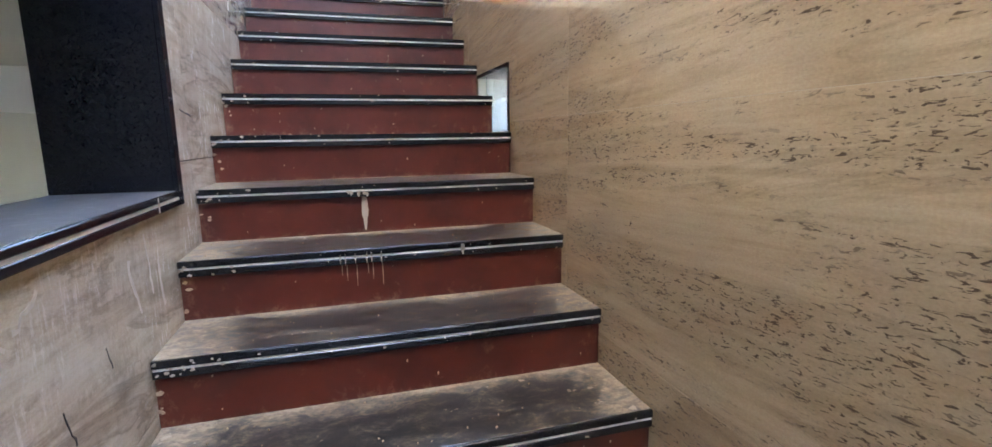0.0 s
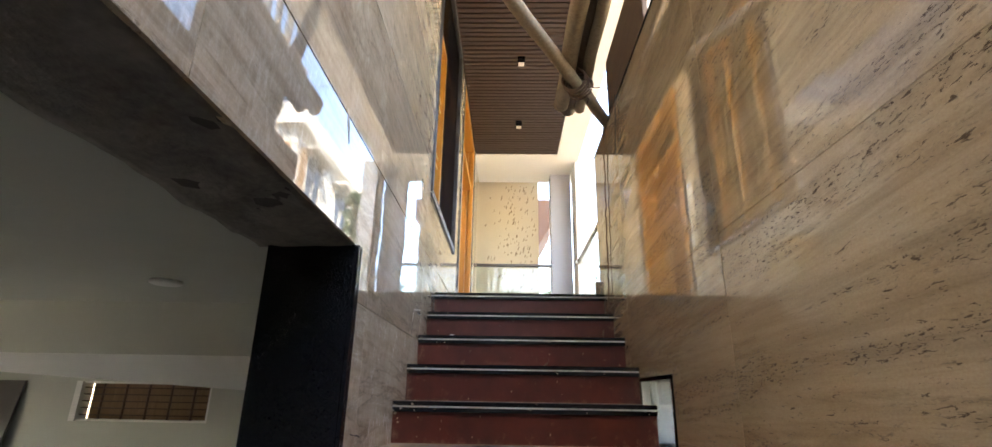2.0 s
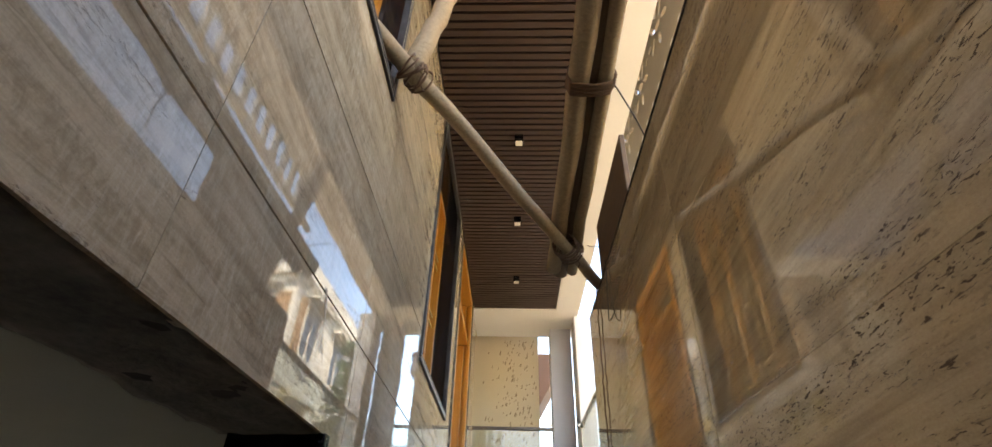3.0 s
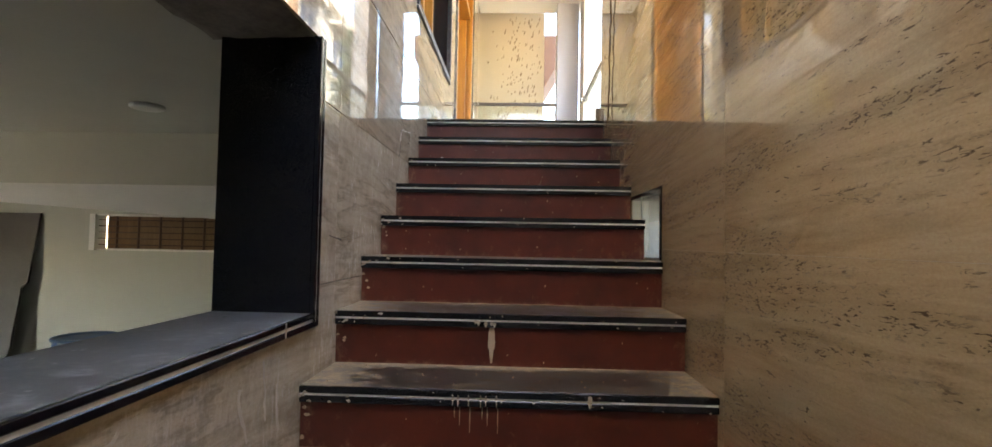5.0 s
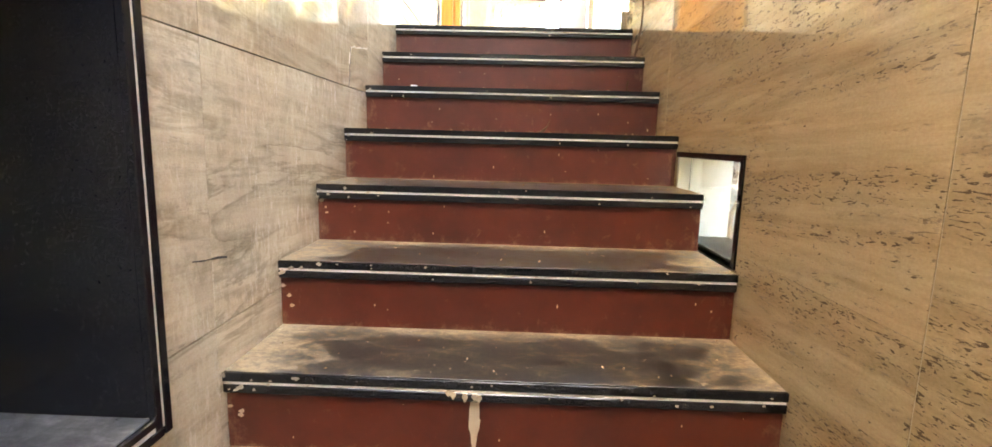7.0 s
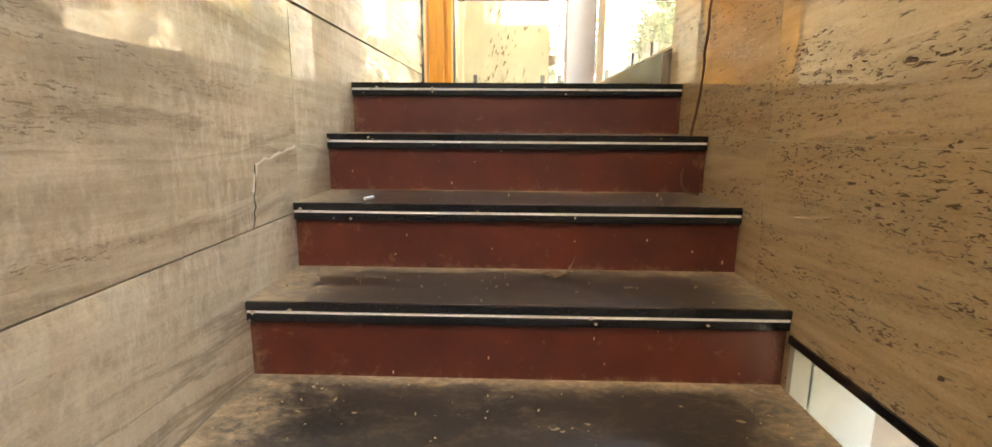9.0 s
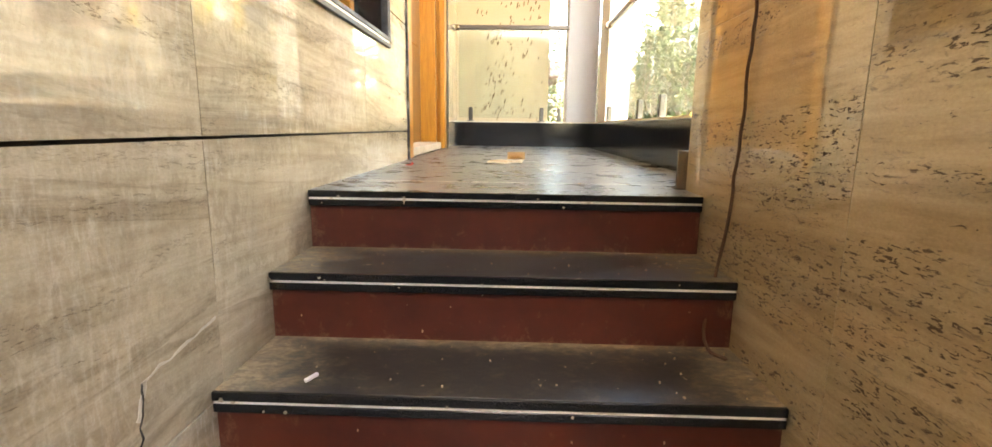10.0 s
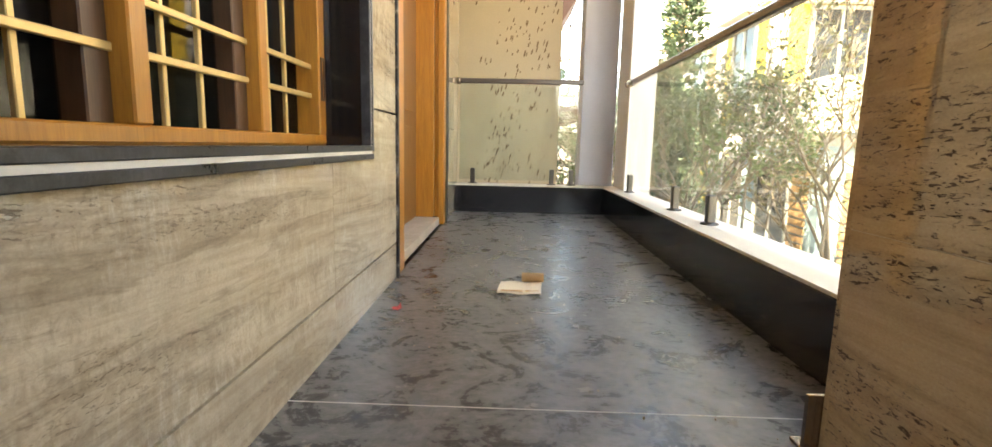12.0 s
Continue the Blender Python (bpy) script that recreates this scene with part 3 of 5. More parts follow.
part("edge_outer", boxes((-0.001, 0.014, o1 + 0.0035, o1 + 0.022, 1.236, oz1), bevel=0.002), BLACK, jamb)
bm = bmesh.new()
cols, rows_ = 90, 12
grid = []
for i in range(cols + 1):
    ya = o0 + (o1 - o0) * i / cols
    line = []
    for j in range(rows_ + 1):
        xa = -LEFT_D - 0.05 + (LEFT_D + 0.047) * j / rows_
        dz = 0.014 * noise.noise(Vector((xa * 7, ya * 7, 1))) + 0.006 * noise.noise(Vector((xa * 25, ya * 25, 2)))
        line.append(bm.verts.new((xa + (0.008 * noise.noise(Vector((ya * 9, 3, 0))) if j in (0, rows_) else 0) - (0.008 if j == rows_ else 0), ya, oz1 - 0.006 + dz)))
    line.append(bm.verts.new((line[-1].co.x, ya, oz1 + 0.02)))
    line.insert(0, bm.verts.new((line[0].co.x, ya, oz1 + 0.02)))
    grid.append(line)
for a, c in zip(grid, grid[1:]):
    for j in range(len(a) - 1):
        bm.faces.new((a[j], a[j + 1], c[j + 1], c[j])).smooth = True
structure("trim", bm, CONCRETE, "rough unfinished cement under the lintel", "lintel")

# parking level seen through the opening
RX, RY = -6.2, 5.44
PW = (-3.82, -2.43, 1.345, 1.725)
bm = bmesh.new()
for a0, a1, b0, b1 in rects_minus((RX, -LEFT_D, -0.2, 2.34), [PW]):
    box(bm, a0, a1, RY, RY + 0.2, b0, b1)
structure("wall_parking_back", bm, PLASTER, "grey-green plastered wall of the parking level", "wall")
# Side wall out of view; its opening is sized to daylight the room.
bm = bmesh.new()
for a0, a1, b0, b1 in rects_minus((-2.6, RY, -0.2, 2.34), [(1.3, 3.2, 0.5, 1.6)]):
    box(bm, RX - 0.2, RX, a0, a1, b0, b1)
structure("wall_parking_side", bm, PLASTER, "unseen grey-green side wall, opening added to light the parking level", "wall")
structure("ceiling", boxes((RX, -LEFT_D - 0.052, -2.6, RY, 2.34, 2.5)), PLASTER, "plain plastered ceiling of the parking level", "ceiling")
bm = bmesh.new()
prof = [[bm.verts.new((x, y, z)) for y, z in ((4.28, 1.915), (RY, back), (RY, 2.339), (4.28, 2.339))] for x, back in ((RX, 2.16), (-LEFT_D, 1.56))]
for k in range(4):
    bm.faces.new((prof[0][k], prof[0][(k + 1) % 4], prof[1][(k + 1) % 4], prof[1][k]))
bm.faces.new(prof[0])
bm.faces.new(prof[1][::-1])
structure("beam", bm, WHITE, "white sloping soffit behind the beam", "beam")
structure("beam", boxes((RX, -LEFT_D, 4.262, 4.2795, 1.918, 2.339)), PLASTER, "plastered beam face", "beam")
structure("floor", boxes((RX, -LEFT_D, -2.6, RY, -0.2, 0.0)), ROOMFLOOR, "cement floor of the parking level", "floor")

pw = thing("window_parking", (-3.1, RY, 1.345), "small high window with an iron grille and brown blind", "window", "", "structure")
part("window_frame", boxes((PW[0], PW[0] + 0.06, RY - 0.004, RY + 0.15, PW[2], PW[3]), (PW[1] - 0.03, PW[1], RY + 0.02, RY + 0.15, PW[2], PW[3]), (PW[0] + 0.06, PW[1] - 0.03, RY + 0.02, RY + 0.15, PW[3] - 0.02, PW[3]), (PW[0] + 0.06, PW[1] - 0.03, RY + 0.02, RY + 0.15, PW[2], PW[2] + 0.02)), WHITE, pw, "white painted frame")
part("blind", boxes((PW[0] + 0.09, PW[1] - 0.03, RY + 0.13, RY + 0.15, PW[2] + 0.02, PW[3] - 0.02)), BRICKISH, pw, "brown wooden blind")
for i in range(5):
    z = PW[2] + 0.06 + i * 0.065
    part("grille_bar", tube(bmesh.new(), [(PW[0] + 0.06, RY + 0.05, z), (PW[1] - 0.03, RY + 0.05, z)], 0.006, 6), TEAK_DARK, pw)
for i in range(5):
    x = PW[0] + 0.25 + i * 0.235
    part("grille_bar", tube(bmesh.new(), [(x, RY + 0.06, PW[2] + 0.02), (x, RY + 0.06, PW[3] - 0.02)], 0.012, 6), TEAK_DARK, pw)


def ring_solid(bm, profile, cx, cy, sides=28):
    """A turned shape from (radius, height) pairs."""
    rings = [[bm.verts.new((cx + r * math.cos(2 * math.pi * k / sides), cy + r * math.sin(2 * math.pi * k / sides), z)) for k in range(sides)] for r, z in profile]
    for a, b in zip(rings, rings[1:]):
        for k in range(sides):
            bm.faces.new((a[k], a[(k + 1) % sides], b[(k + 1) % sides], b[k])).smooth = True
    bm.faces.new(rings[0][::-1])
    bm.faces.new(rings[-1])
    return bm


DRUM = material("drum_paint", 0.6)
nt, b = DRUM[1], DRUM[2]
nt.links.new(ramp(nt, noise_tex(nt, coords(nt), 9, 6, 0.7, 0.5), [(0.42, (0.42, 0.44, 0.40)), (0.5, (0.30, 0.35, 0.38)), (0.58, (0.05, 0.12, 0.30))]), b.inputs["Base Color"])
dx, dy = -2.93, 4.4
drum = thing("drum", (dx, dy, 0), "open blue plastic drum crusted with cement", "drum")
part("body", ring_solid(bmesh.new(), [(0.205, 0), (0.215, 0.02), (0.222, 0.20), (0.229, 0.22), (0.222, 0.24), (0.222, 0.42), (0.229, 0.44), (0.222, 0.46), (0.215, 0.63), (0.222, 0.64), (0.222, 0.655), (0.205, 0.655), (0.195, 0.36), (0.18, 0.06)], dx, dy), DRUM[0], drum)
part("rim", ring_solid(bmesh.new(), [(0.202, 0.645), (0.228, 0.645), (0.232, 0.655), (0.226, 0.667), (0.206, 0.667), (0.201, 0.652)], dx, dy), BLUE_PLASTIC, drum, "blue rim")
sheet = thing("plywood_sheet", (-4.75, 5.36, 0), "dark grey board leaning on the parking wall", "board")
bm = bmesh.new()
pts = [(-5.6, 0.0), (-4.52, 0.0), (-4.44, 0.35), (-4.42, 0.95), (-4.36, 1.0), (-4.33, 1.72), (-5.6, 1.72)]
fr = [bm.verts.new((x, 5.22 + z * 0.11, z)) for x, z in pts]
bk = [bm.verts.new((x, 5.245 + z * 0.11, z)) for x, z in pts]
bm.faces.new(fr)
bm.faces.new(bk[::-1])
for i in range(len(pts)):
    bm.faces.new((fr[i], fr[(i + 1) % len(pts)], bk[(i + 1) % len(pts)], bk[i]))
part("board", bm, SHEET, sheet)
disc = thing("ceiling_light", (-1.75, 3.4, 2.33), "small round white ceiling light, switched off", "light")
part("housing", ring_solid(bmesh.new(), [(0.10, 2.339), (0.10, 2.322), (0.085, 2.314)], -1.75, 3.4, 20), WHITE, disc)


# ---- windows of the left wall ----
def granite_surround(parent, y0, y1, z0, z1, w=0.05):
    edges = (("sill_edge", (y0, y1, z0, z0 + w)), ("head_edge", (y0, y1, z1 - w, z1)), ("side_edge", (y0, y0 + w, z0 + w, z1 - w)), ("side_edge", (y1 - w, y1, z0 + w, z1 - w)))
    t = w / 2 - 0.004
    for n, (a0, a1, b0, b1) in edges:
        if a1 - a0 > b1 - b0:
            part(n, boxes((-0.02, 0.014, a0, a1, b0, b0 + w / 2 - 0.0055), (-0.02, 0.014, a0, a1, b0 + w / 2 + 0.0055, b1), bevel=0.002), SURROUND, parent)
            part("inlay_line", boxes((-0.02, 0.011, a0 + t, a1 - t, b0 + w / 2 - 0.0065, b0 + w / 2 + 0.0065)), INLAY, parent, "white inlay line")
        else:
            part(n, boxes((-0.02, 0.014, a0, a0 + w / 2 - 0.0055, b0, b1), (-0.02, 0.014, a0 + w / 2 + 0.0055, a1, b0, b1), bevel=0.002), SURROUND, parent)
            part("inlay_line", boxes((-0.02, 0.011, a0 + w / 2 - 0.0065, a0 + w / 2 + 0.0065, b0 - t, b1 + t)), INLAY, parent, "white inlay line")


def window(name, y0, y1, z0, z1, mullions, bars_z, bars_y, label):
    win = thing(name, (0, (y0 + y1) / 2, z0), label, "window", "", "structure")
    granite_surround(win, y0, y1, z0, z1)
    i0, i1, k0, k1 = y0 + 0.05, y1 - 0.05, z0 + 0.05, z1 - 0.05
    part("reveal", boxes((-0.21, -0.0205, i0 - 0.02, i0, k0, k1), (-0.21, -0.0205, i1, i1 + 0.02, k0, k1), (-0.21, -0.0205, i0, i1, k0 - 0.02, k0), (-0.21, -0.0205, i0, i1, k1, k1 + 0.02)), BLACK, win, "black granite reveal")
    xf, xb = -0.15, -0.27
    part("window_frame", boxes((xb, xf, i0, i1, k0, k0 + 0.035), (xb, xf, i0, i1, k1 - 0.06, k1), (xb, xf, i0, i0 + 0.06, k0 + 0.035, k1 - 0.06), (xb, xf, i1 - 0.06, i1, k0 + 0.035, k1 - 0.06), bevel=0.004), TEAK, win, "varnished teak frame")
    for a, c in mullions:
        part("mullion", boxes((xb, xf + 0.004, a, c, k0 + 0.035, k1 - 0.06), bevel=0.004), TEAK, win)
        part("sash_stile", boxes((xb - 0.02, xf - 0.035, c, c + 0.03, k0 + 0.035, k1 - 0.06), (xb - 0.02, xf - 0.035, a - 0.06, a, k0 + 0.035, k1 - 0.06), bevel=0.003), TEAK_DARK, win, "dark teak sash")
    edges = [i0 + 0.06] + [v for m in mullions for v in m] + [i1 - 0.06]
    for a, c in zip(edges[::2], edges[1::2]):
        for z in bars_z:
            part("grille_bar", boxes((-0.19, -0.178, a, c, z - 0.008, z + 0.008), bevel=0.002), BRASS, win)
        for f in bars_y:
            yb = a + (c - a) * f
            part("grille_bar", boxes((-0.203, -0.191, yb - 0.007, yb + 0.007, k0 + 0.035, k1 - 0.06), bevel=0.002), BRASS, win)
        pane = part("pane", boxes((-0.236, -0.232, a, c, k0 + 0.035, k1 - 0.06)), GLASS_DARK, win, "dark glass pane")
        pane.visible_shadow = False
    return win


win_1 = window("window_1", *WIN1, [(3.76, 3.81), (4.245, 4.29)], [3.135, 3.235, 3.75, 3.85, 4.37, 4.47], [0.25, 0.55], "teak window with brass grille in a black granite surround")
window("window_2", *WIN2, [(0.75, 0.84), (1.25, 1.34)], [4.0, 4.1, 4.6, 4.7], [0.25, 0.55], "upper teak window in a black granite surround")
part("hinge_inset", boxes((-0.1498, -0.146, 4.70, 4.712, 3.12, 3.27), (-0.1498, -0.146, 4.728, 4.74, 3.12, 3.27), (-0.1498, -0.146, 4.712, 4.728, 3.12, 3.13), (-0.1498, -0.146, 4.712, 4.728, 3.26, 3.27)), TEAK_DARK, win_1, "routed hinge outline")
structure("wall_room_back", boxes((-3.6, -3.5, 0.0, 8.0, 2.51, CEIL), (-3.5, -LEFT_D, -0.1, 0.0, 2.51, CEIL), (-3.5, -LEFT_D, 5.0, 5.1, 2.51, CEIL), (-3.5, -LEFT_D, 7.9, 8.0, 2.51, CEIL)), PLASTER, "plain walls of the dark rooms inside", "wall")
structure("floor", boxes((-3.5, -LEFT_D, 0.0, 8.0, 2.505, 2.53)), ROOMFLOOR, "floor of the rooms inside", "floor")
structure("ceiling", boxes((-3.6, -LEFT_D, -0.1, 8.0, CEIL + 0.002, CEIL + 0.2)), WHITE, "ceiling of the rooms inside", "ceiling")

# ---- teak door of the landing ----
d0, d1, dz0, dz1 = DOOR
door = thing("door_1", (-0.1, 6.2, LAND), "tall varnished teak door frame with black granite edging", "door", "", "structure")
part("granite_edge", boxes((-0.1, 0.012, d0 - 0.012, d0 + 0.016, LAND, dz1), bevel=0.002), EDGING, door, "black granite edging with white splashes")
part("granite_edge", boxes((-0.1, 0.012, d1 - 0.10, d1 + 0.012, LAND, dz1), bevel=0.002), EDGING, door, "black granite edging with white splashes")
part("frame_post", boxes((-0.10, 0.006, d0 + 0.016, d0 + 0.15, LAND + 0.0005, dz1 - 0.1), (-0.26, -0.10, d0 + 0.016, d0 + 0.06, LAND + 0.06, dz1 - 0.1), bevel=0.006), TEAK, door)
part("frame_post", boxes((-0.045, 0.006, d1 - 0.22, d1 - 0.10, LAND + 0.0005, dz1 - 0.1), (-0.072, -0.046, d1 - 0.20, d1 - 0.10, LAND + 0.06, dz1 - 0.1), (-0.30, -0.073, d1 - 0.235, d1 - 0.10, LAND + 0.06, dz1 - 0.1), bevel=0.005), TEAK, door)
part("frame_head", boxes((-0.26, 0.006, d0 + 0.016, d1 - 0.10, dz1 - 0.1, dz1), bevel=0.005), TEAK, door)
part("transom", boxes((-0.26, -0.02, d0 + 0.085, d1 - 0.24, 4.42, 4.50), bevel=0.005), TEAK, door)
part("threshold", boxes((-0.30, -0.025, d0 + 0.151, d1 - 0.236, LAND + 0.0005, LAND + 0.06), bevel=0.004), SANDY, door, "dusty tan stone threshold")
leaf = part("door_leaf", boxes((-0.25, -0.21, d0 + 0.06, d1 - 0.236, LAND + 0.061, 4.42), bevel=0.003), TEAK_MID, door, "varnished teak leaf")
for z0, z1 in ((LAND + 0.15, 3.1), (3.2, 4.3)):
    part("leaf_panel", boxes((-0.212, -0.198, d0 + 0.2, d1 - 0.38, z0, z1), bevel=0.006), TEAK_MID, leaf)

# ---- landing kerbs, glass rails, columns ----
kerb_far = structure("kerb_far", boxes((0.0, 1.66, KERB_Y, KERB_Y + 0.24, LAND, KERB_Z), bevel=0.003), BLACK, "low black granite kerb at the end of the landing", "kerb")
part("kerb_top", boxes((0.0, 1.66, KERB_Y + 0.006, KERB_Y + 0.24, KERB_Z, KERB_Z + 0.012)), CREAM, kerb_far, "cream stone top")
kerb_side = structure("kerb_side", boxes((KERB_X, KERB_X + 0.25, R_END - 0.45, KERB_Y - 0.001, LAND, KERB_Z), bevel=0.003), BLACK, "low black granite kerb along the landing", "kerb")
part("kerb_top", boxes((KERB_X + 0.006, KERB_X + 0.25, R_END + 0.02, KERB_Y - 0.001, KERB_Z, KERB_Z + 0.012)), CREAM, kerb_side, "cream stone top")
structure("column", boxes((1.20, 1.53, 7.96, 8.26, LAND, CEIL), bevel=0.006), COLUMN_SHADED, "white corner column with its shade painted in as grey", "column")
structure("column", boxes((1.54, 1.77, 7.46, 7.95, LAND - 2.3, CEIL), bevel=0.006), WHITE, "white plastered column beside the glass railing", "column")


def spigot(parent, x, y, along_y):
    z = KERB_Z + 0.012
    s = part("spigot", boxes((x - 0.022, x + 0.022, y - 0.022, y + 0.022, z + 0.008, z + 0.15), bevel=0.006), CHROME, parent)
    part("base_flange", ring_solid(bmesh.new(), [(0.045, z), (0.045, z + 0.008), (0.03, z + 0.013)], x, y, 16), CHROME, s)


rail = thing("glass_railing", (1.55, 5.7, KERB_Z + 0.012), "frameless glass railing on steel spigots with a steel handrail", "railing", "railings")
for y0, y1 in ((3.9, 5.74), (5.76, 7.42)):
    p = part("glass_panel", boxes((1.546, 1.556, y0, y1, KERB_Z + 0.05, 3.50), bevel=0.001), GLASS, rail)
    p.visible_shadow = False
for y in (4.25, 5.46, 6.04, 7.28):
    spigot(rail, 1.551, y, True)
part("handrail", boxes((1.528, 1.574, 3.86, 7.44, 3.505, 3.55), bevel=0.008), STEEL, rail, "brushed steel handrail")
part("end_knob", tube(bmesh.new(), [(1.53, 7.40, 3.52), (1.53, 7.455, 3.52)], 0.032, 14), STEEL, rail)
rail2 = thing("glass_railing", (0.6, 7.9, KERB_Z + 0.012), "frameless glass railing across the landing end, steel handrail", "railing", "railings")
p = part("glass_panel", boxes((0.03, 1.17, 7.895, 7.905, KERB_Z + 0.05, 3.55), bevel=0.001), GLASS, rail2)
p.visible_shadow = False
for x in (0.16, 0.93, 1.12):
    spigot(rail2, x, 7.9, False)
part("handrail", boxes((0.02, 1.2, 7.88, 7.925, 3.555, 3.6), bevel=0.006), RAIL_DARK, rail2, "steel handrail with a dark reflection in its colour")
part("end_knob", tube(bmesh.new(), [(0.0, 7.90, 3.575), (0.035, 7.90, 3.575)], 0.032, 14), STEEL, rail2)
plate = thing("metal_bracket", (W - 0.01, R_END + 0.03, LAND), "small worn steel bracket at the wall's foot", "bracket")
part("plate", boxes((W - 0.03, W + 0.03, R_END + 0.019, R_END + 0.03, LAND, LAND + 0.13), bevel=0.002), STEEL, plate)
part("foot", boxes((W - 0.03, W + 0.03, R_END + 0.03, R_END + 0.07, LAND, LAND + 0.008), bevel=0.001), STEEL, plate)

# ---- low glazed hole beside the treads ----
n0, n1, m0, m1 = NICHE
niche = thing("window_low", (W + 0.1, 2.5, 1.445), "low glazed slot in a black granite lining", "window", "", "structure")
part("lining_head", boxes((W - 0.006, W + 0.19, n0, n1, m1 - 0.018, m1)), BLACK, niche)
part("lining_side", boxes((W - 0.006, W + 0.19, n0, n0 + 0.018, m0, m1 - 0.018)), BLACK, niche)
part("lining_side", boxes((W, W + 0.19, n1 - 0.018, n1, m0, m1 - 0.018)), PLASTER, niche, "grey plastered side")
part("lining_foot", boxes((W, W + 0.19, n0 + 0.018, n1 - 0.018, m0 - 0.02, m0)), CREAM, niche, "dusty pale sill")
p = part("pane", boxes((W + 0.04, W + 0.046, n0 + 0.018, n1 - 0.018, m0, m1 - 0.018)), DIRTY, niche, "dusty glass pane")
p.visible_shadow = False

# ---- downlights in the slats ----
for y in (3.55, 4.86, 6.25):
    lamp = thing("downlight", (0.645, y, CEIL), "small square surface downlight, switched off", "downlight", "downlights in the slats")
    part("body", boxes((0.605, 0.685, y - 0.04, y + 0.04, CEIL - 0.075, CEIL), bevel=0.003), BLACK, lamp, "dark square housing")
    part("lens", boxes((0.612, 0.678, y - 0.033, y + 0.033, CEIL - 0.083, CEIL - 0.0755), bevel=0.002), LENS, lamp, "pale lens")


# ---- scaffold poles ----
def pole(name, a, b, r, label, seed):
    rr = random.Random(seed)
    n = 14
    a, b = Vector(a), Vector(b)
    pts = [a.lerp(b, i / n) + Vector((rr.uniform(-1, 1), rr.uniform(-1, 1), rr.uniform(-1, 1))) * 0.007 for i in range(n + 1)]
    rad = [r * (1.08 - 0.16 * i / n + rr.uniform(-0.06, 0.06)) for i in range(n + 1)]
    ob = part(name, tube(bmesh.new(), pts, rad, 14), BARK_DARK if seed == 4 else BARK)
    return tagged(ob, label, "pole", "scaffold poles")


def lashing(at, axis, r, turns, seed, label):
    rr = random.Random(seed)
    axis = Vector(axis).normalized()
    a = axis.orthogonal().normalized()
    c = axis.cross(a)
    bm = bmesh.new()
    for t in range(turns):
        off = axis * (t / max(turns - 1, 1) - 0.5) * 0.11
        tilt = Vector((rr.uniform(-1, 1), rr.uniform(-1, 1), rr.uniform(-1, 1))) * 0.35
        ra, rb = r * rr.uniform(0.97, 1.12), r * rr.uniform(0.97, 1.12)
        pts = []
        for k in range(21):
            g = 2 * math.pi * k / 20
            v = a * math.cos(g) * ra + c * math.sin(g) * rb
            pts.append(Vector(at) + off + v + axis * v.dot(tilt))
        tube(bm, pts, 0.006, 6)
    pts = [Vector(at) + a * r * 0.6]
    for k in range(6):
        pts.append(pts[-1] + Vector((rr.uniform(-0.02, 0.02), rr.uniform(-0.02, 0.02), -0.025)))
    tube(bm, pts, 0.004, 5)
    ob = part("rope_lashing", bm, ROPE)
    return tagged(ob, label, "rope", "rope lashings")


A0, A1 = Vector((-0.16, 1.32, 3.875)), Vector((1.24, 3.37, 3.50))
pole("scaffold_pole", A0, A1, 0.041, "pale bark scaffold pole slung across the stairwell", 1)
pole("scaffold_pole", (0.09, 1.70, 3.80), (0.34, 1.77, 5.12), 0.05, "pale scaffold pole lashed upright to the cross pole", 2)
pole("scaffold_pole", (0.90, 3.36, 3.66), (0.90, -1.2, 3.70), 0.05, "pale scaffold pole lying over the stairwell", 3)
pole("scaffold_pole", (0.965, 3.50, 3.70), (0.945, -1.2, 3.74), 0.050, "darker scaffold pole in a lashed bundle", 4)
pole("scaffold_pole", (1.035, 3.42, 3.66), (0.995, -1.2, 3.70), 0.036, "thin crooked scaffold pole in a lashed bundle", 5)
lashing(A0.lerp(A1, 0.19), A1 - A0, 0.066, 9, 1, "brown coir rope lashing round two poles")
lashing(A0.lerp(A1, 0.80), A1 - A0, 0.075, 7, 2, "brown coir rope lashing under the pole bundle")
bm = bmesh.new()
for i in range(5):
    yy = 1.62 + i * 0.016
    tube(bm, [(0.84, yy, 3.68), (0.85, yy + 0.01, 3.75), (0.955, yy, 3.80), (1.05, yy - 0.01, 3.75), (1.065, yy, 3.68), (1.04, yy, 3.63), (0.96, yy + 0.005, 3.615), (0.86, yy, 3.62), (0.84, yy, 3.68)], 0.007, 6)
tagged(part("rope_lashing", bm, ROPE), "brown coir rope round three poles", "rope", "rope lashings")
tagged(part("plank", boxes((W + 0.06, W + 0.09, 2.45, 3.5, R_TOP + 0.0005, 4.12), bevel=0.004), PLANK), "dark weathered plank standing on the wall top", "plank")


def wire(points, r, mat, label, name="cable", cat="cable"):
    cu = bpy.data.curves.new(name, "CURVE")
    cu.dimensions = "3D"
    cu.bevel_depth, cu.bevel_resolution, cu.resolution_u = r, 2, 6
    sp = cu.splines.new("BEZIER")
    sp.bezier_points.add(len(points) - 1)
    for q, co in zip(sp.bezier_points, points):
        q.co = co
        q.handle_left_type = q.handle_right_type = "AUTO"
    tmp = bpy.data.objects.new(name, cu)
    me = bpy.data.meshes.new_from_object(tmp)
    bpy.data.objects.remove(tmp)
    me.materials.clear()
    me.materials.append(mat)
    return tagged(new(name, me), label, cat)


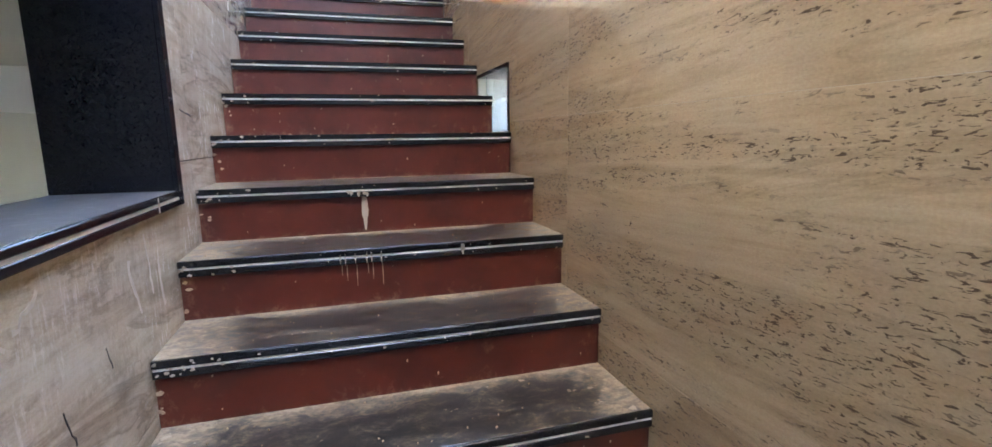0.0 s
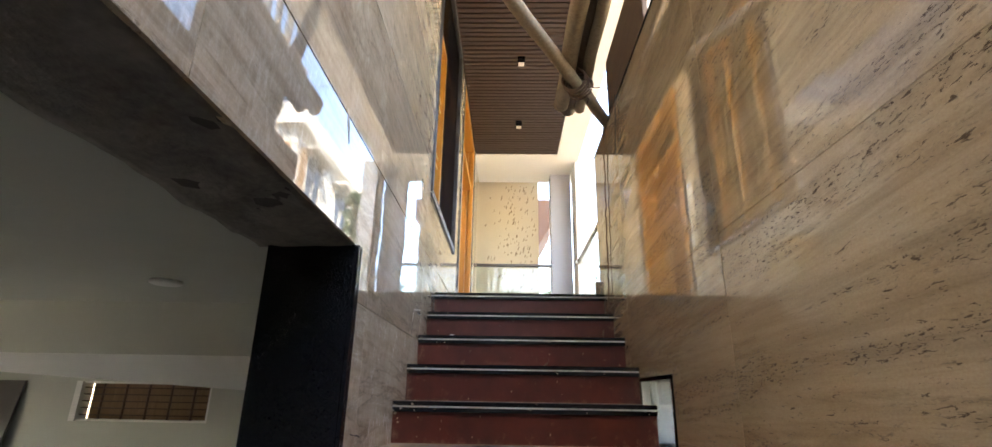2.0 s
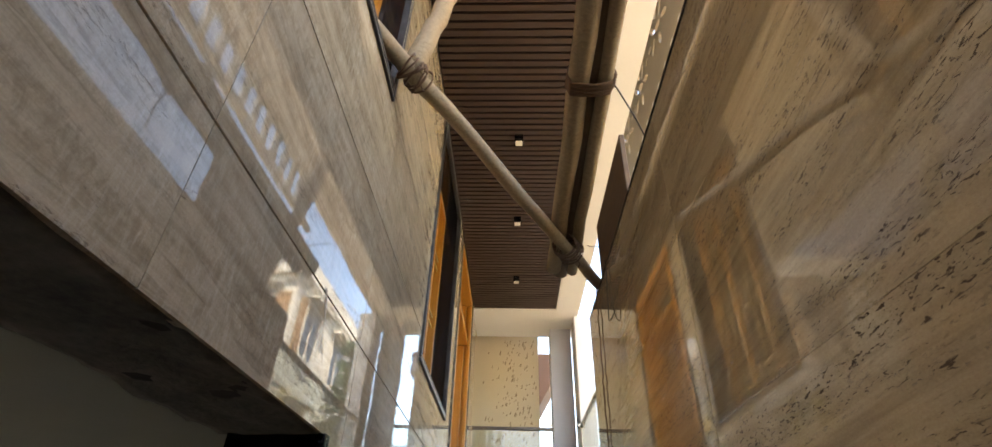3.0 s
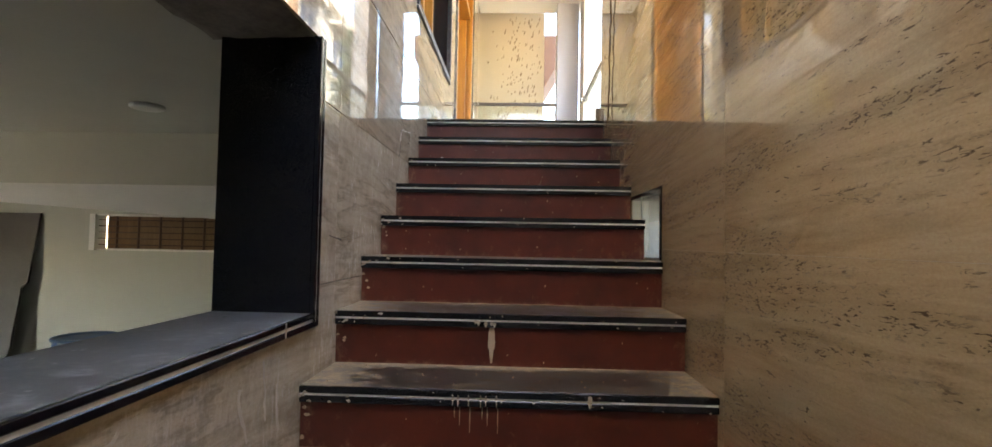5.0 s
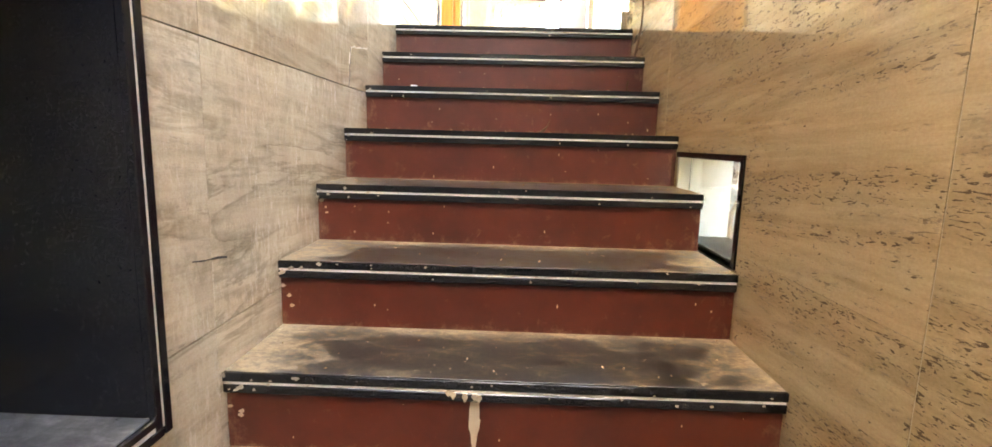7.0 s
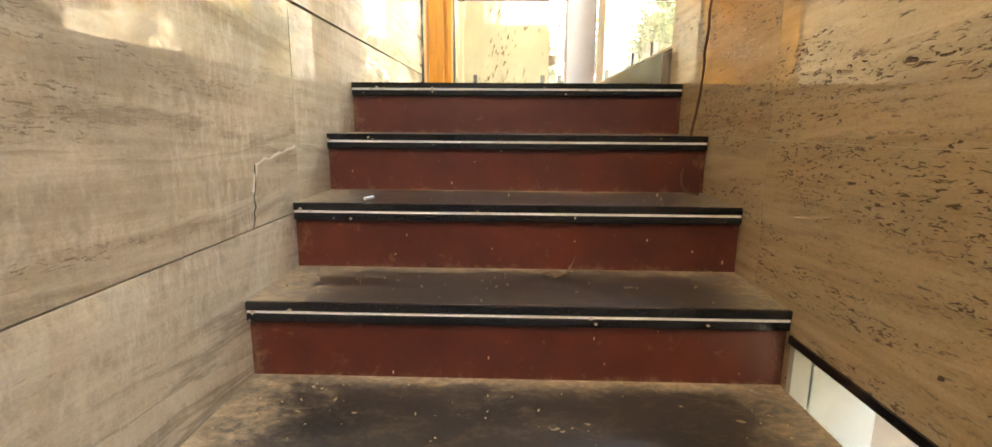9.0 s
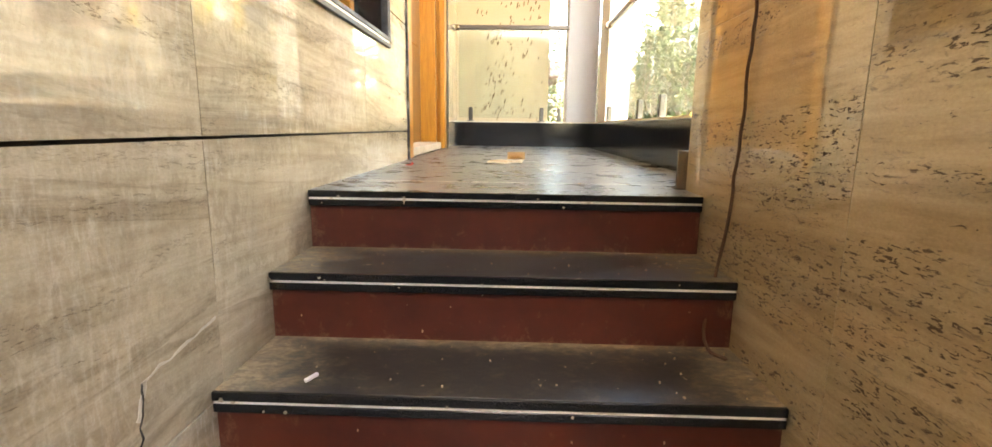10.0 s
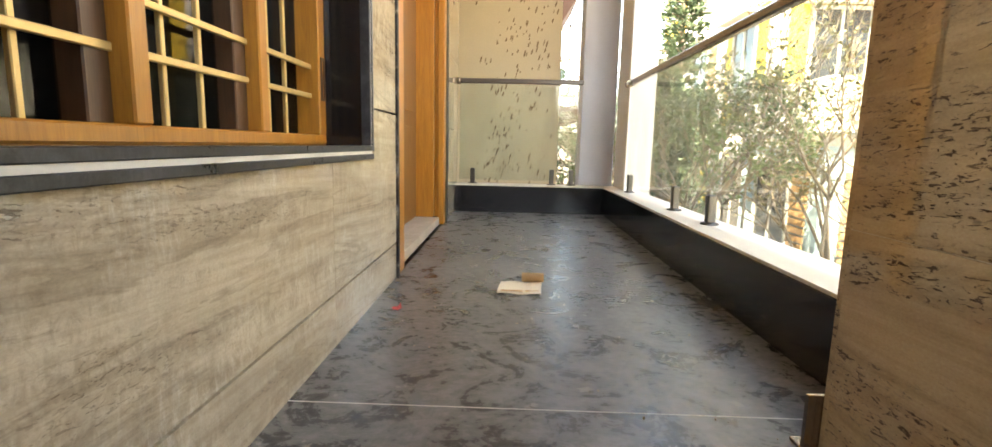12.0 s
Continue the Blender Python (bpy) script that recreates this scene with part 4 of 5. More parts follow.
rr = random.Random(5)
line = [(W - 0.012, 3.36, R_TOP + 0.012)]
for i in range(30):
    u = (i + 1) / 30
    line.append((W - 0.008 - rr.uniform(0, 0.006), 3.36 + 0.115 * u ** 0.8 + rr.uniform(-0.0035, 0.0035), R_TOP - 1.18 * u))
line += [(W - 0.05, 3.44, 2.12), (W - 0.075, 3.375, 1.995), (W - 0.045, 3.33, 1.987)]
wire(line, 0.0044, CORD, "brown twisted cord hanging down the wall onto a tread")
wire([(W - 0.01, 2.95, R_TOP + 0.01), (W - 0.012, 2.97, 3.3), (W - 0.02, 2.98, 3.12), (W - 0.03, 2.92, 3.05), (W - 0.015, 2.80, 3.06)], 0.004, BLACKWIRE, "thin black wire hooked over the wall top")
wire([(W + 0.05, 1.9, R_TOP + 0.02), (1.14, 1.75, 3.6), (1.02, 1.68, 3.78), (0.95, 1.64, 3.8)], 0.004, BLACKWIRE, "thin frayed wire tied from the poles to the wall")
wire([(W + 0.12, 3.5, R_TOP + 0.005), (1.4, 3.7, 3.7), (1.45, 4.2, 4.3), (1.5, 5.4, 5.14)], 0.005, BLACKWIRE, "black cable running up to the ceiling border")

# ---- outdoors ----
structure("ground", boxes((-300, 300, -300, 300, -0.5, -0.04)), SOIL, "dry brown earth around the house", "ground")
# upper storey and eaves above the stairs, unseen, added to block the sun
structure("wall_upper", boxes((-7.0, -LEFT_D - 0.001, -2.6, 8.3, CEIL + 0.205, 7.9), (-LEFT_D + 0.32, 1.5, 1.2, 8.3, CEIL + 0.205, 7.9)), OUT_WHITE, "unseen plain upper storey added above the stairs to block the sun", "wall")
# Invented roof; it also carries the eaves screen.
structure("roof", boxes((-7.2, -0.02, -2.8, 8.5, 7.9, 8.06), (-0.02, 2.32, 1.2, 8.5, 7.9, 8.06)), OUT_WHITE, "unseen flat concrete roof slab with a wide eave, added to block the sun", "roof")
# Added out of view so the nosings mirror a dull wall, not sky.
structure("wall_front", boxes((-LEFT_D, 1.6, -2.8, -2.6, -0.2, 5.2)), PLASTER, "unseen plastered wall added at the stair foot to block low sky", "wall")
# Also added out of view; stops the black jamb reflecting open sky.
structure("wall_parking_front", boxes((RX - 0.2, -LEFT_D, -2.8, -2.6, -0.2, 7.9)), PLASTER, "unseen plastered wall added to keep sky light off the granite jamb", "wall")

# eaves screen: pierced panel over upright bars
screen = thing("eaves_screen", (2.22, 3.6, 5.63), "beige pierced screen with upright bars under the eave", "screen")


def ellipse(cx, cz, a, b, turn, n=14):
    c, s = math.cos(turn), math.sin(turn)
    return [(cx + a * math.cos(2 * math.pi * k / n) * c - b * math.sin(2 * math.pi * k / n) * s, cz + a * math.cos(2 * math.pi * k / n) * s + b * math.sin(2 * math.pi * k / n) * c) for k in range(n)]


loops = [[(1.3, 6.33), (5.9, 6.33), (5.9, 7.9), (1.3, 7.9)]]
for i in range(5):
    c = 1.82 + i * 0.90
    for da, dz, a, b, tn in ((0, 0, 0.06, 0.03, 0.3), (0.10, 0.07, 0.07, 0.022, 0.9), (-0.10, 0.07, 0.07, 0.022, -0.9), (0.13, -0.05, 0.06, 0.022, -0.5), (-0.13, -0.05, 0.06, 0.022, 0.5), (0.0, 0.13, 0.03, 0.05, 0), (0.0, -0.12, 0.03, 0.05, 0), (0.21, 0.02, 0.035, 0.02, 0.2), (-0.21, 0.02, 0.035, 0.02, -0.2)):
        loops.append(ellipse(c + da * 1.75, 6.95 + dz * 1.75, a * 1.7, b * 1.7, tn))
cu = bpy.data.curves.new("panel", "CURVE")
cu.dimensions, cu.fill_mode, cu.extrude = "2D", "BOTH", 0.02
for lp in loops:
    sp = cu.splines.new("POLY")
    sp.points.add(len(lp) - 1)
    for q, (u, v) in zip(sp.points, lp):
        q.co = (u, v, 0, 1)
    sp.use_cyclic_u = True
tmp = bpy.data.objects.new("panel", cu)
me = bpy.data.meshes.new_from_object(tmp)
bpy.data.objects.remove(tmp)
me.transform(Matrix(((0, 0, 1, 2.22), (1, 0, 0, 0), (0, 1, 0, 0), (0, 0, 0, 1))))
me.materials.clear()
me.materials.append(PANEL_SHADED)
pan = new("pierced_panel", me)
pan.parent = screen
pan.matrix_parent_inverse = screen.matrix_basis.inverted()
for i in range(16):
    yb = 1.38 + i * 0.28
    part("bar", boxes((2.19, 2.25, yb, yb + 0.075, 5.7, 6.328)), CREAM, screen)
part("bottom_rail", boxes((2.18, 2.26, 1.3, 5.9, 5.63, 5.699)), CREAM, screen)


def house(name, x0, x1, y0, y1, h, mat, accent, label, storeys, cols_y, cols_x, shutters):
    hs = thing(name, ((x0 + x1) / 2, (y0 + y1) / 2, -0.04), label, "house", "houses opposite")
    part("wall", boxes((x0, x1, y0, y1, -0.04, h)), mat, hs)
    part("roof", boxes((x0 - 0.3, x1 + 0.3, y0 - 0.3, y1 + 0.3, h, h + 0.2), (x0 - 0.1, x1 + 0.1, y0 - 0.1, y0 + 0.05, h + 0.2, h + 0.9), (x0 - 0.1, x0 + 0.05, y0 + 0.05, y1, h + 0.2, h + 0.9)), OUT_WHITE, hs)
    sh = h / storeys
    for s in range(storeys):
        zb = s * sh + 0.95
        part("floor_band", boxes((x0 - 0.06, x1, y0 - 0.06, y0 - 0.001, s * sh + sh - 0.22, s * sh + sh - 0.02), (x0 - 0.06, x0 - 0.001, y0, y1, s * sh + sh - 0.22, s * sh + sh - 0.02)), OUT_WHITE, hs)
        for face, n, lo, hi in (("x", cols_y, y0, y1), ("y", cols_x, x0, x1)):
            for c in range(n):
                m = lo + (hi - lo) * (c + 0.5) / n
                ww, wh = 0.62, sh - 1.55

                def b(u0, u1, d0, d1, w0, w1):
                    return (x0 - d1, x0 - d0, m + u0, m + u1, w0, w1) if face == "x" else (m + u0, m + u1, y0 - d1, y0 - d0, w0, w1)

                if (c + s) % 3 == 1:
                    part("accent_panel", boxes(b(-1.15, 1.15, 0.001, 0.05, zb - 0.7, zb + wh + 0.3)), accent, hs)
                wnd = part("window", boxes(b(-ww - 0.08, -ww, 0.04, 0.10, zb, zb + wh), b(ww, ww + 0.08, 0.04, 0.10, zb, zb + wh), b(-ww - 0.08, ww + 0.08, 0.04, 0.10, zb + wh, zb + wh + 0.08), b(-ww - 0.15, ww + 0.15, 0.04, 0.18, zb - 0.08, zb), b(-0.03, 0.03, 0.06, 0.095, zb, zb + wh)), OUT_WHITE, hs)
                part("pane", boxes(b(-ww, ww, 0.052, 0.062, zb, zb + wh)), DARKPANE, wnd)
                if shutters and (c + s) % 2 == 0:
                    part("shutter", boxes(*[b(-ww - 0.62, -ww - 0.1, 0.055, 0.085, zb + k * wh / 12, zb + (k + 0.75) * wh / 12) for k in range(12)]), SHUTTER, wnd)
                part("sunshade", boxes(b(-ww - 0.3, ww + 0.3, 0.0, 0.5, zb + wh + 0.12, zb + wh + 0.2)), OUT_WHITE, wnd)
    return hs


house("house", 6.6, 15, 15.5, 25, 10.2, OUT_WHITE, YELLOW, "white three-storey house with yellow panels and shutters", 3, 3, 3, True)
house("house", 5.7, 12, 11.6, 14.6, 3.3, PALE_BLUE, OUT_WHITE, "low pale blue house behind the shrub", 1, 1, 2, True)
house("house", 8.6, 16, -6, 9.5, 8.6, OUT_WHITE, YELLOW, "long white house with yellow panels across the yard", 3, 5, 2, False)

# beige neighbour with brown balcony undersides
nb = thing("neighbour_house", (-2, 12, -0.04), "beige rendered neighbouring house stained with brown droppings", "house")
part("wall", boxes((-7, 1.04, 8.62, 16, -0.04, 9.0)), BEIGE, nb)
part("roof", boxes((-7.1, 1.3, 8.5, 16.2, 9.0, 9.2)), OUT_WHITE, nb)


def prism_y(pts, y0, y1):
    bm = bmesh.new()
    a = [bm.verts.new((x, y0, z)) for x, z in pts]
    b = [bm.verts.new((x, y1, z)) for x, z in pts]
    bm.faces.new(a)
    bm.faces.new(b[::-1])
    for i in range(len(pts)):
        bm.faces.new((a[i], a[(i + 1) % len(pts)], b[(i + 1) % len(pts)], b[i]))
    return bm


part("stair_underside", prism_y([(1.041, 4.42), (1.46, 5.15), (1.46, 5.6), (1.041, 5.6)], 10.3, 12.0), BROWN_SLAB, nb, "brown sloping underside")
part("balcony_slab", prism_y([(1.041, 3.27), (1.30, 3.30), (1.75, 3.42), (1.75, 3.55), (1.041, 3.55)], 10.4, 12.0), BROWN_SLAB, nb, "brown balcony slab")
rng = random.Random(11)
bm = bmesh.new()
for i in range(240):
    x = rng.gauss(0.58, 0.22)
    z = rng.uniform(2.55, 5.2)
    x += (z - 3.6) * 0.06
    if not 0.03 < x < 1.0:
        continue
    L, w = rng.uniform(0.008, 0.04), rng.uniform(0.004, 0.010)
    n = 7
    ring = [bm.verts.new((x + w * math.cos(2 * math.pi * k / n) + 0.25 * L * math.sin(2 * math.pi * k / n), 8.617, z + L * math.sin(2 * math.pi * k / n))) for k in range(n)]
    top = [bm.verts.new((v.co.x, 8.6215, v.co.z)) for v in ring]
    bm.faces.new(ring)
    for k in range(n):
        bm.faces.new((ring[k], ring[(k + 1) % n], top[(k + 1) % n], top[k]))
tagged(part("stains", bm, SMEAR, nb, "brown dropping stains"), kind="stuff")

up = thing("utility_pole", (3.35, 27, -0.04), "grey concrete utility pole with cross arms and wires", "pole")
part("shaft", tube(bmesh.new(), [(3.35, 27, -0.04), (3.35, 27, 4), (3.35, 27, 8.7)], [0.2, 0.17, 0.13], 10), OUT_WHITE, up)
for z in (8.1, 6.7, 5.2):
    arm = part("cross_arm", boxes((2.5, 3.6, 26.9, 27.0, z, z + 0.1)), TWIG, up)
    for x in (2.6, 3.0):
        part("insulator", ring_solid(bmesh.new(), [(0.05, z + 0.1), (0.07, z + 0.16), (0.04, z + 0.22)], x, 26.95, 8), BLACK, arm)
for i, z in enumerate((8.3, 6.9, 5.4)):
    wire([(2.6, 26.95, z), (6, 22, z - 0.6), (14, 10, z)], 0.015, BLACKWIRE, "sagging overhead power wire")


# ---- plants ----
def leaf_at(verts, faces, p, d, size, rr):
    d = d.normalized()
    side = d.cross(Vector((rr.uniform(-1, 1), rr.uniform(-1, 1), rr.uniform(-0.2, 1)))).normalized()
    up_ = d.cross(side) * size * 0.18
    i = len(verts)
    verts.extend((p, p + d * size * 0.5 + side * size * 0.28 + up_, p + d * size, p + d * size * 0.5 - side * size * 0.28 + up_))
    faces.append((i, i + 1, i + 2))
    faces.append((i, i + 2, i + 3))


def crown_mesh(name, verts, faces, mat, parent, label=""):
    me = bpy.data.meshes.new(name)
    me.from_pydata(verts, [], faces)
    me.materials.append(mat)
    ob = new(name, me)
    ob.parent = parent
    ob.matrix_parent_inverse = parent.matrix_basis.inverted()
    return tagged(ob, label)


def conifer(x, y, h, r, seed, label, density=1.0):
    rr = random.Random(seed)
    t = thing("conifer_tree", (x, y, -0.04), label, "tree")
    part("trunk", tube(bmesh.new(), [(x, y, -0.04), (x + 0.05, y, h * 0.4), (x, y, h * 0.75), (x, y, h)], [0.16, 0.12, 0.06, 0.015], 9), TWIG, t)
    verts, faces = [], []
    bm = bmesh.new()
    z = h * 0.12
    while z < h * 0.985:
        f = 1 - z / h
        R = r * (f ** 0.75) * rr.uniform(0.8, 1.1) + 0.06
        n = 6 if f < 0.5 else 8
        g0 = rr.random() * 6.28
        for k in range(n):
            if rr.random() > 0.9:
                continue
            g = g0 + 6.283 * k / n + rr.uniform(-0.2, 0.2)
            L = R * rr.uniform(0.75, 1.1)
            d = Vector((math.cos(g), math.sin(g), rr.uniform(0.05, 0.4)))
            tip = Vector((x, y, z)) + Vector((d.x * L, d.y * L, d.z * L * 0.7))
            tube(bm, [(x, y, z), tip], [0.02, 0.006], 4)
            m = int(26 * density * (0.4 + L))
            for j in range(m):
                u = rr.uniform(0.15, 1.05)
                p = Vector((x, y, z)).lerp(tip, u) + Vector((rr.uniform(-1, 1), rr.uniform(-1, 1), rr.uniform(-1, 1))) * 0.09
                leaf_at(verts, faces, p, Vector((d.x + rr.uniform(-0.9, 0.9), d.y + rr.uniform(-0.9, 0.9), rr.uniform(-0.2, 0.9))), rr.uniform(0.08, 0.2), rr)
        z += rr.uniform(0.16, 0.30) * (0.7 + f)
    tagged(part("limbs", bm, TWIG, t), kind="stuff")
    crown_mesh("crown", verts, faces, NEEDLE, t, "dark green needles")
    return t


def shrub(x, y, h, spread, seed, label, leaf_mat, leaves_each, start=0.05, name="tree", leaf=0.09):
    rr = random.Random(seed)
    t = thing(name, (x, y, -0.04), label, "tree")
    bm = bmesh.new()
    verts, faces = [], []
    tips = []

    def grow(p, d, L, r, depth):
        q = p + d * L
        mid = p.lerp(q, 0.5) + Vector((rr.uniform(-1, 1), rr.uniform(-1, 1), rr.uniform(-1, 1))) * L * 0.08
        tube(bm, [p, mid, q], [r, r * 0.85, r * 0.66], 5 if depth < 3 else 4)
        if depth >= 2:
            for j in range(leaves_each):
                b = p.lerp(q, rr.random())
                leaf_at(verts, faces, b + Vector((rr.uniform(-1, 1), rr.uniform(-1, 1), rr.uniform(-1, 1))) * leaf * 1.2, Vector((rr.uniform(-1, 1), rr.uniform(-1, 1), rr.uniform(-0.6, 0.8))), leaf * rr.uniform(0.6, 1.3), rr)
        if depth == 5 or r < 0.004:
            return
        for j in range(rr.choice((2, 3, 3))):
            nd = (d + Vector((rr.uniform(-1, 1), rr.uniform(-1, 1), rr.uniform(-0.45, 0.75))) * spread).normalized()
            grow(q, nd, L * rr.uniform(0.62, 0.85), r * rr.uniform(0.55, 0.7), depth + 1)

    for s in range(3):
        g = s * 2.1 + rr.random()
        grow(Vector((x + 0.1 * math.cos(g), y + 0.1 * math.sin(g), -0.04)), Vector((math.cos(g) * 0.35, math.sin(g) * 0.35, 1)).normalized(), h * 0.34, 0.045, 0)
    part("trunk", bm, TWIG, t, "grey branching stems")
    crown_mesh("crown", verts, faces, leaf_mat, t, "small sparse leaves")
    return t


conifer(4.75, 16.6, 8.3, 1.25, 3, "slender dark green conifer beyond the landing", 1.5)
conifer(3.6, 13.6, 4.6, 1.15, 5, "bushy green conifer beyond the landing", 2.4)
shrub(4.1, 9.3, 4.6, 0.72, 7, "half-bare shrub with grey twigs and sparse leaves", LEAF_DRY, 2, leaf=0.075)
shrub(5.4, 10.4, 3.6, 0.8, 8, "leggy half-bare shrub beside the landing", LEAF_DRY, 2, leaf=0.075)
shrub(3.3, 10.6, 3.9, 0.75, 9, "leafy green shrub beside the landing", LEAF, 7)
shrub(2.3, 14.2, 3.6, 0.8, 12, "dense green bush behind the landing", LEAF, 16)
shrub(2.9, 18.5, 5.0, 0.8, 14, "dense green bush behind the landing", LEAF, 14)

# ---- small things ----
paper = thing("paper_booklet", (0.59, 5.08, LAND), "crumpled cream booklet with orange print on the floor", "paper")


def sheet_mesh(x0, x1, y0, y1, z, curl, t=0.004, n=8, turn=0.0):
    bm = bmesh.new()
    cx, cy = (x0 + x1) / 2, (y0 + y1) / 2
    lay = []
    for dz in (0, t):
        lay.append([[None] * (n + 1) for _ in range(n + 1)])
        for i in range(n + 1):
            for j in range(n + 1):
                u, v = i / n, j / n
                px, py = x0 + (x1 - x0) * u - cx, y0 + (y1 - y0) * v - cy
                lay[-1][i][j] = bm.verts.new((cx + px * math.cos(turn) - py * math.sin(turn), cy + px * math.sin(turn) + py * math.cos(turn), z + dz + curl * (max(0, u - 0.45) ** 2) * (0.4 + v) + 0.003 * (1 + math.sin(9 * u + 5 * v))))
    for i in range(n):
        for j in range(n):
            bm.faces.new((lay[1][i][j], lay[1][i + 1][j], lay[1][i + 1][j + 1], lay[1][i][j + 1]))
            bm.faces.new((lay[0][i][j], lay[0][i][j + 1], lay[0][i + 1][j + 1], lay[0][i + 1][j]))
    for i in range(n):
        for a, b in (((i, 0), (i + 1, 0)), ((i, n), (i + 1, n)), ((0, i), (0, i + 1)), ((n, i), (n, i + 1))):
            bm.faces.new((lay[0][a[0]][a[1]], lay[0][b[0]][b[1]], lay[1][b[0]][b[1]], lay[1][a[0]][a[1]]))
    return bm


part("page_block", sheet_mesh(0.495, 0.685, 4.99, 5.17, LAND, 0.02, 0.008, turn=-0.08), PAPER, paper)
bm = bmesh.new()
turns = [(0.024 - 0.0012 * k / 3.0) for k in range(15)]
spiral = [(r * math.cos(k * 0.52), r * math.sin(k * 0.52)) for k, r in enumerate(turns)]
rows_ = [[bm.verts.new((x, 5.155 + v[0], LAND + 0.036 + v[1])) for v in spiral] for x in (0.598, 0.63, 0.665, 0.698)]
for a, c in zip(rows_, rows_[1:]):
    for k in range(len(a) - 1):
        bm.faces.new((a[k], a[k + 1], c[k + 1], c[k])).smooth = True
bmesh.ops.solidify(bm, geom=list(bm.faces), thickness=0.0015)
part("curled_cover", bm, ORANGE, paper, "rolled orange-brown cover")
for k, (a, c) in enumerate(((0.505, 0.60), (0.61, 0.635), (0.642, 0.67))):
    part("print_bar", boxes((a, c, 5.0, 5.012, LAND + 0.0125, LAND + 0.0165)), ORANGE, paper, "unreadable orange print")
scrap = tagged(part("wrapper_scrap", sheet_mesh(0.09, 0.125, 4.73, 4.765, LAND, 0.03, 0.002, 4, 0.4), RED), "small red wrapper scrap on the landing floor", "litter")
tagged(part("paper_scrap", sheet_mesh(-0.125, -0.095, 0.70, 0.74, 1.286, 0.012, 0.0015, 5, 0.5), WHITE), "white paper scrap on the granite sill", "litter")
bm = tube(bmesh.new(), [(0.185, 3.165, 1.986), (0.20, 3.195, 1.987)], 0.005, 8)
tagged(part("cigarette_butt", bm, WHITE), "white cigarette butt on a dusty tread", "litter")
tagged(part("dry_leaf", sheet_mesh(0.68, 0.755, 3.04, 3.09, 1.801, 0.12, 0.0015, 6, -0.5), BARK_DARK), "curled brown dry leaf on a tread", "leaf")


def crumbs(name, x0, x1, y0, y1, z, n, size, mat, label, seed):
    rr = random.Random(seed)
    bm = bmesh.new()
    for i in range(n):
        s = size * rr.uniform(0.4, 1.2)
        m = Matrix.Translation((rr.uniform(x0, x1), rr.uniform(y0, y1), z + s * 0.3)) @ Euler((rr.random() * 6, rr.random() * 6, rr.random() * 6)).to_matrix().to_4x4() @ Matrix.Diagonal((s, s * 0.7, s * 0.5, 1))
        bmesh.ops.create_icosphere(bm, subdivisions=1, radius=0.5, matrix=m)
    return tagged(part(name, bm, mat), label, "grit", "", "stuff")


for k in range(3, 13):
    crumbs("grit", 0.03, W - 0.03, nose_y(k) + 0.03, nose_y(k + 1) + 0.01, RISE * k, 34, 0.007, DUST, "tan crumbs of plaster and grit on the tread", k)
crumbs("grit", 0.05, 1.3, 3.8, 7.4, LAND, 60, 0.008, DUST, "tan grit on the landing floor", 40)


def drip(x, y, z, L, w, seed, parent):
    rr = random.Random(seed)
    bm = bmesh.new()
    n = 9
    pl, pr = [], []
    for i in range(n + 1):
        u = i / n
        ww = w * (0.5 + 0.5 * math.sin(3.0 * (1 - u)) + rr.uniform(-0.1, 0.1)) * (0.6 if u > 0.6 else 1)
        pl.append((x - ww / 2, z - L * u))
        pr.append((x + ww / 2, z - L * u))
    loop = pl + pr[::-1]
    a = [bm.verts.new((px, y - 0.0025, pz)) for px, pz in loop]
    b = [bm.verts.new((px, y + 0.004, pz)) for px, pz in loop]
    for i in range(n):
        bm.faces.new((a[i], a[i + 1], a[2 * n - i], a[2 * n + 1 - i]))
    m = len(loop)
    for i in range(m):
        bm.faces.new((a[i], a[(i + 1) % m], b[(i + 1) % m], b[i]))
    return part("paint_drip", bm, PAINT_DRIP, parent, "dried beige paint drip")


y7, z7, y6, z6 = nose_y(7), RISE * 7, nose_y(6), RISE * 6
drip(0.545, y7 + 0.016, z7 - 0.045, 0.125, 0.024, 1, stairs)
for i, x in enumerate((0.49, 0.50, 0.525, 0.545, 0.555)):
    drip(x, y7, z7 - 0.022 - 0.002 * i, 0.012 + 0.004 * (i % 3), 0.012, 20 + i, stairs)
for i, x in enumerate((0.45, 0.465, 0.495, 0.53, 0.545, 0.575)):
    drip(x, y6, z6 - 0.012, 0.030 + 0.006 * (i % 2), 0.004, 30 + i, stairs)
    drip(x + 0.004, y6 + 0.016, z6 - 0.048, 0.035 + 0.02 * (i % 3), 0.003, 50 + i, stairs)
drip(0.84, y6, z6 - 0.006, 0.034, 0.014, 61, stairs)
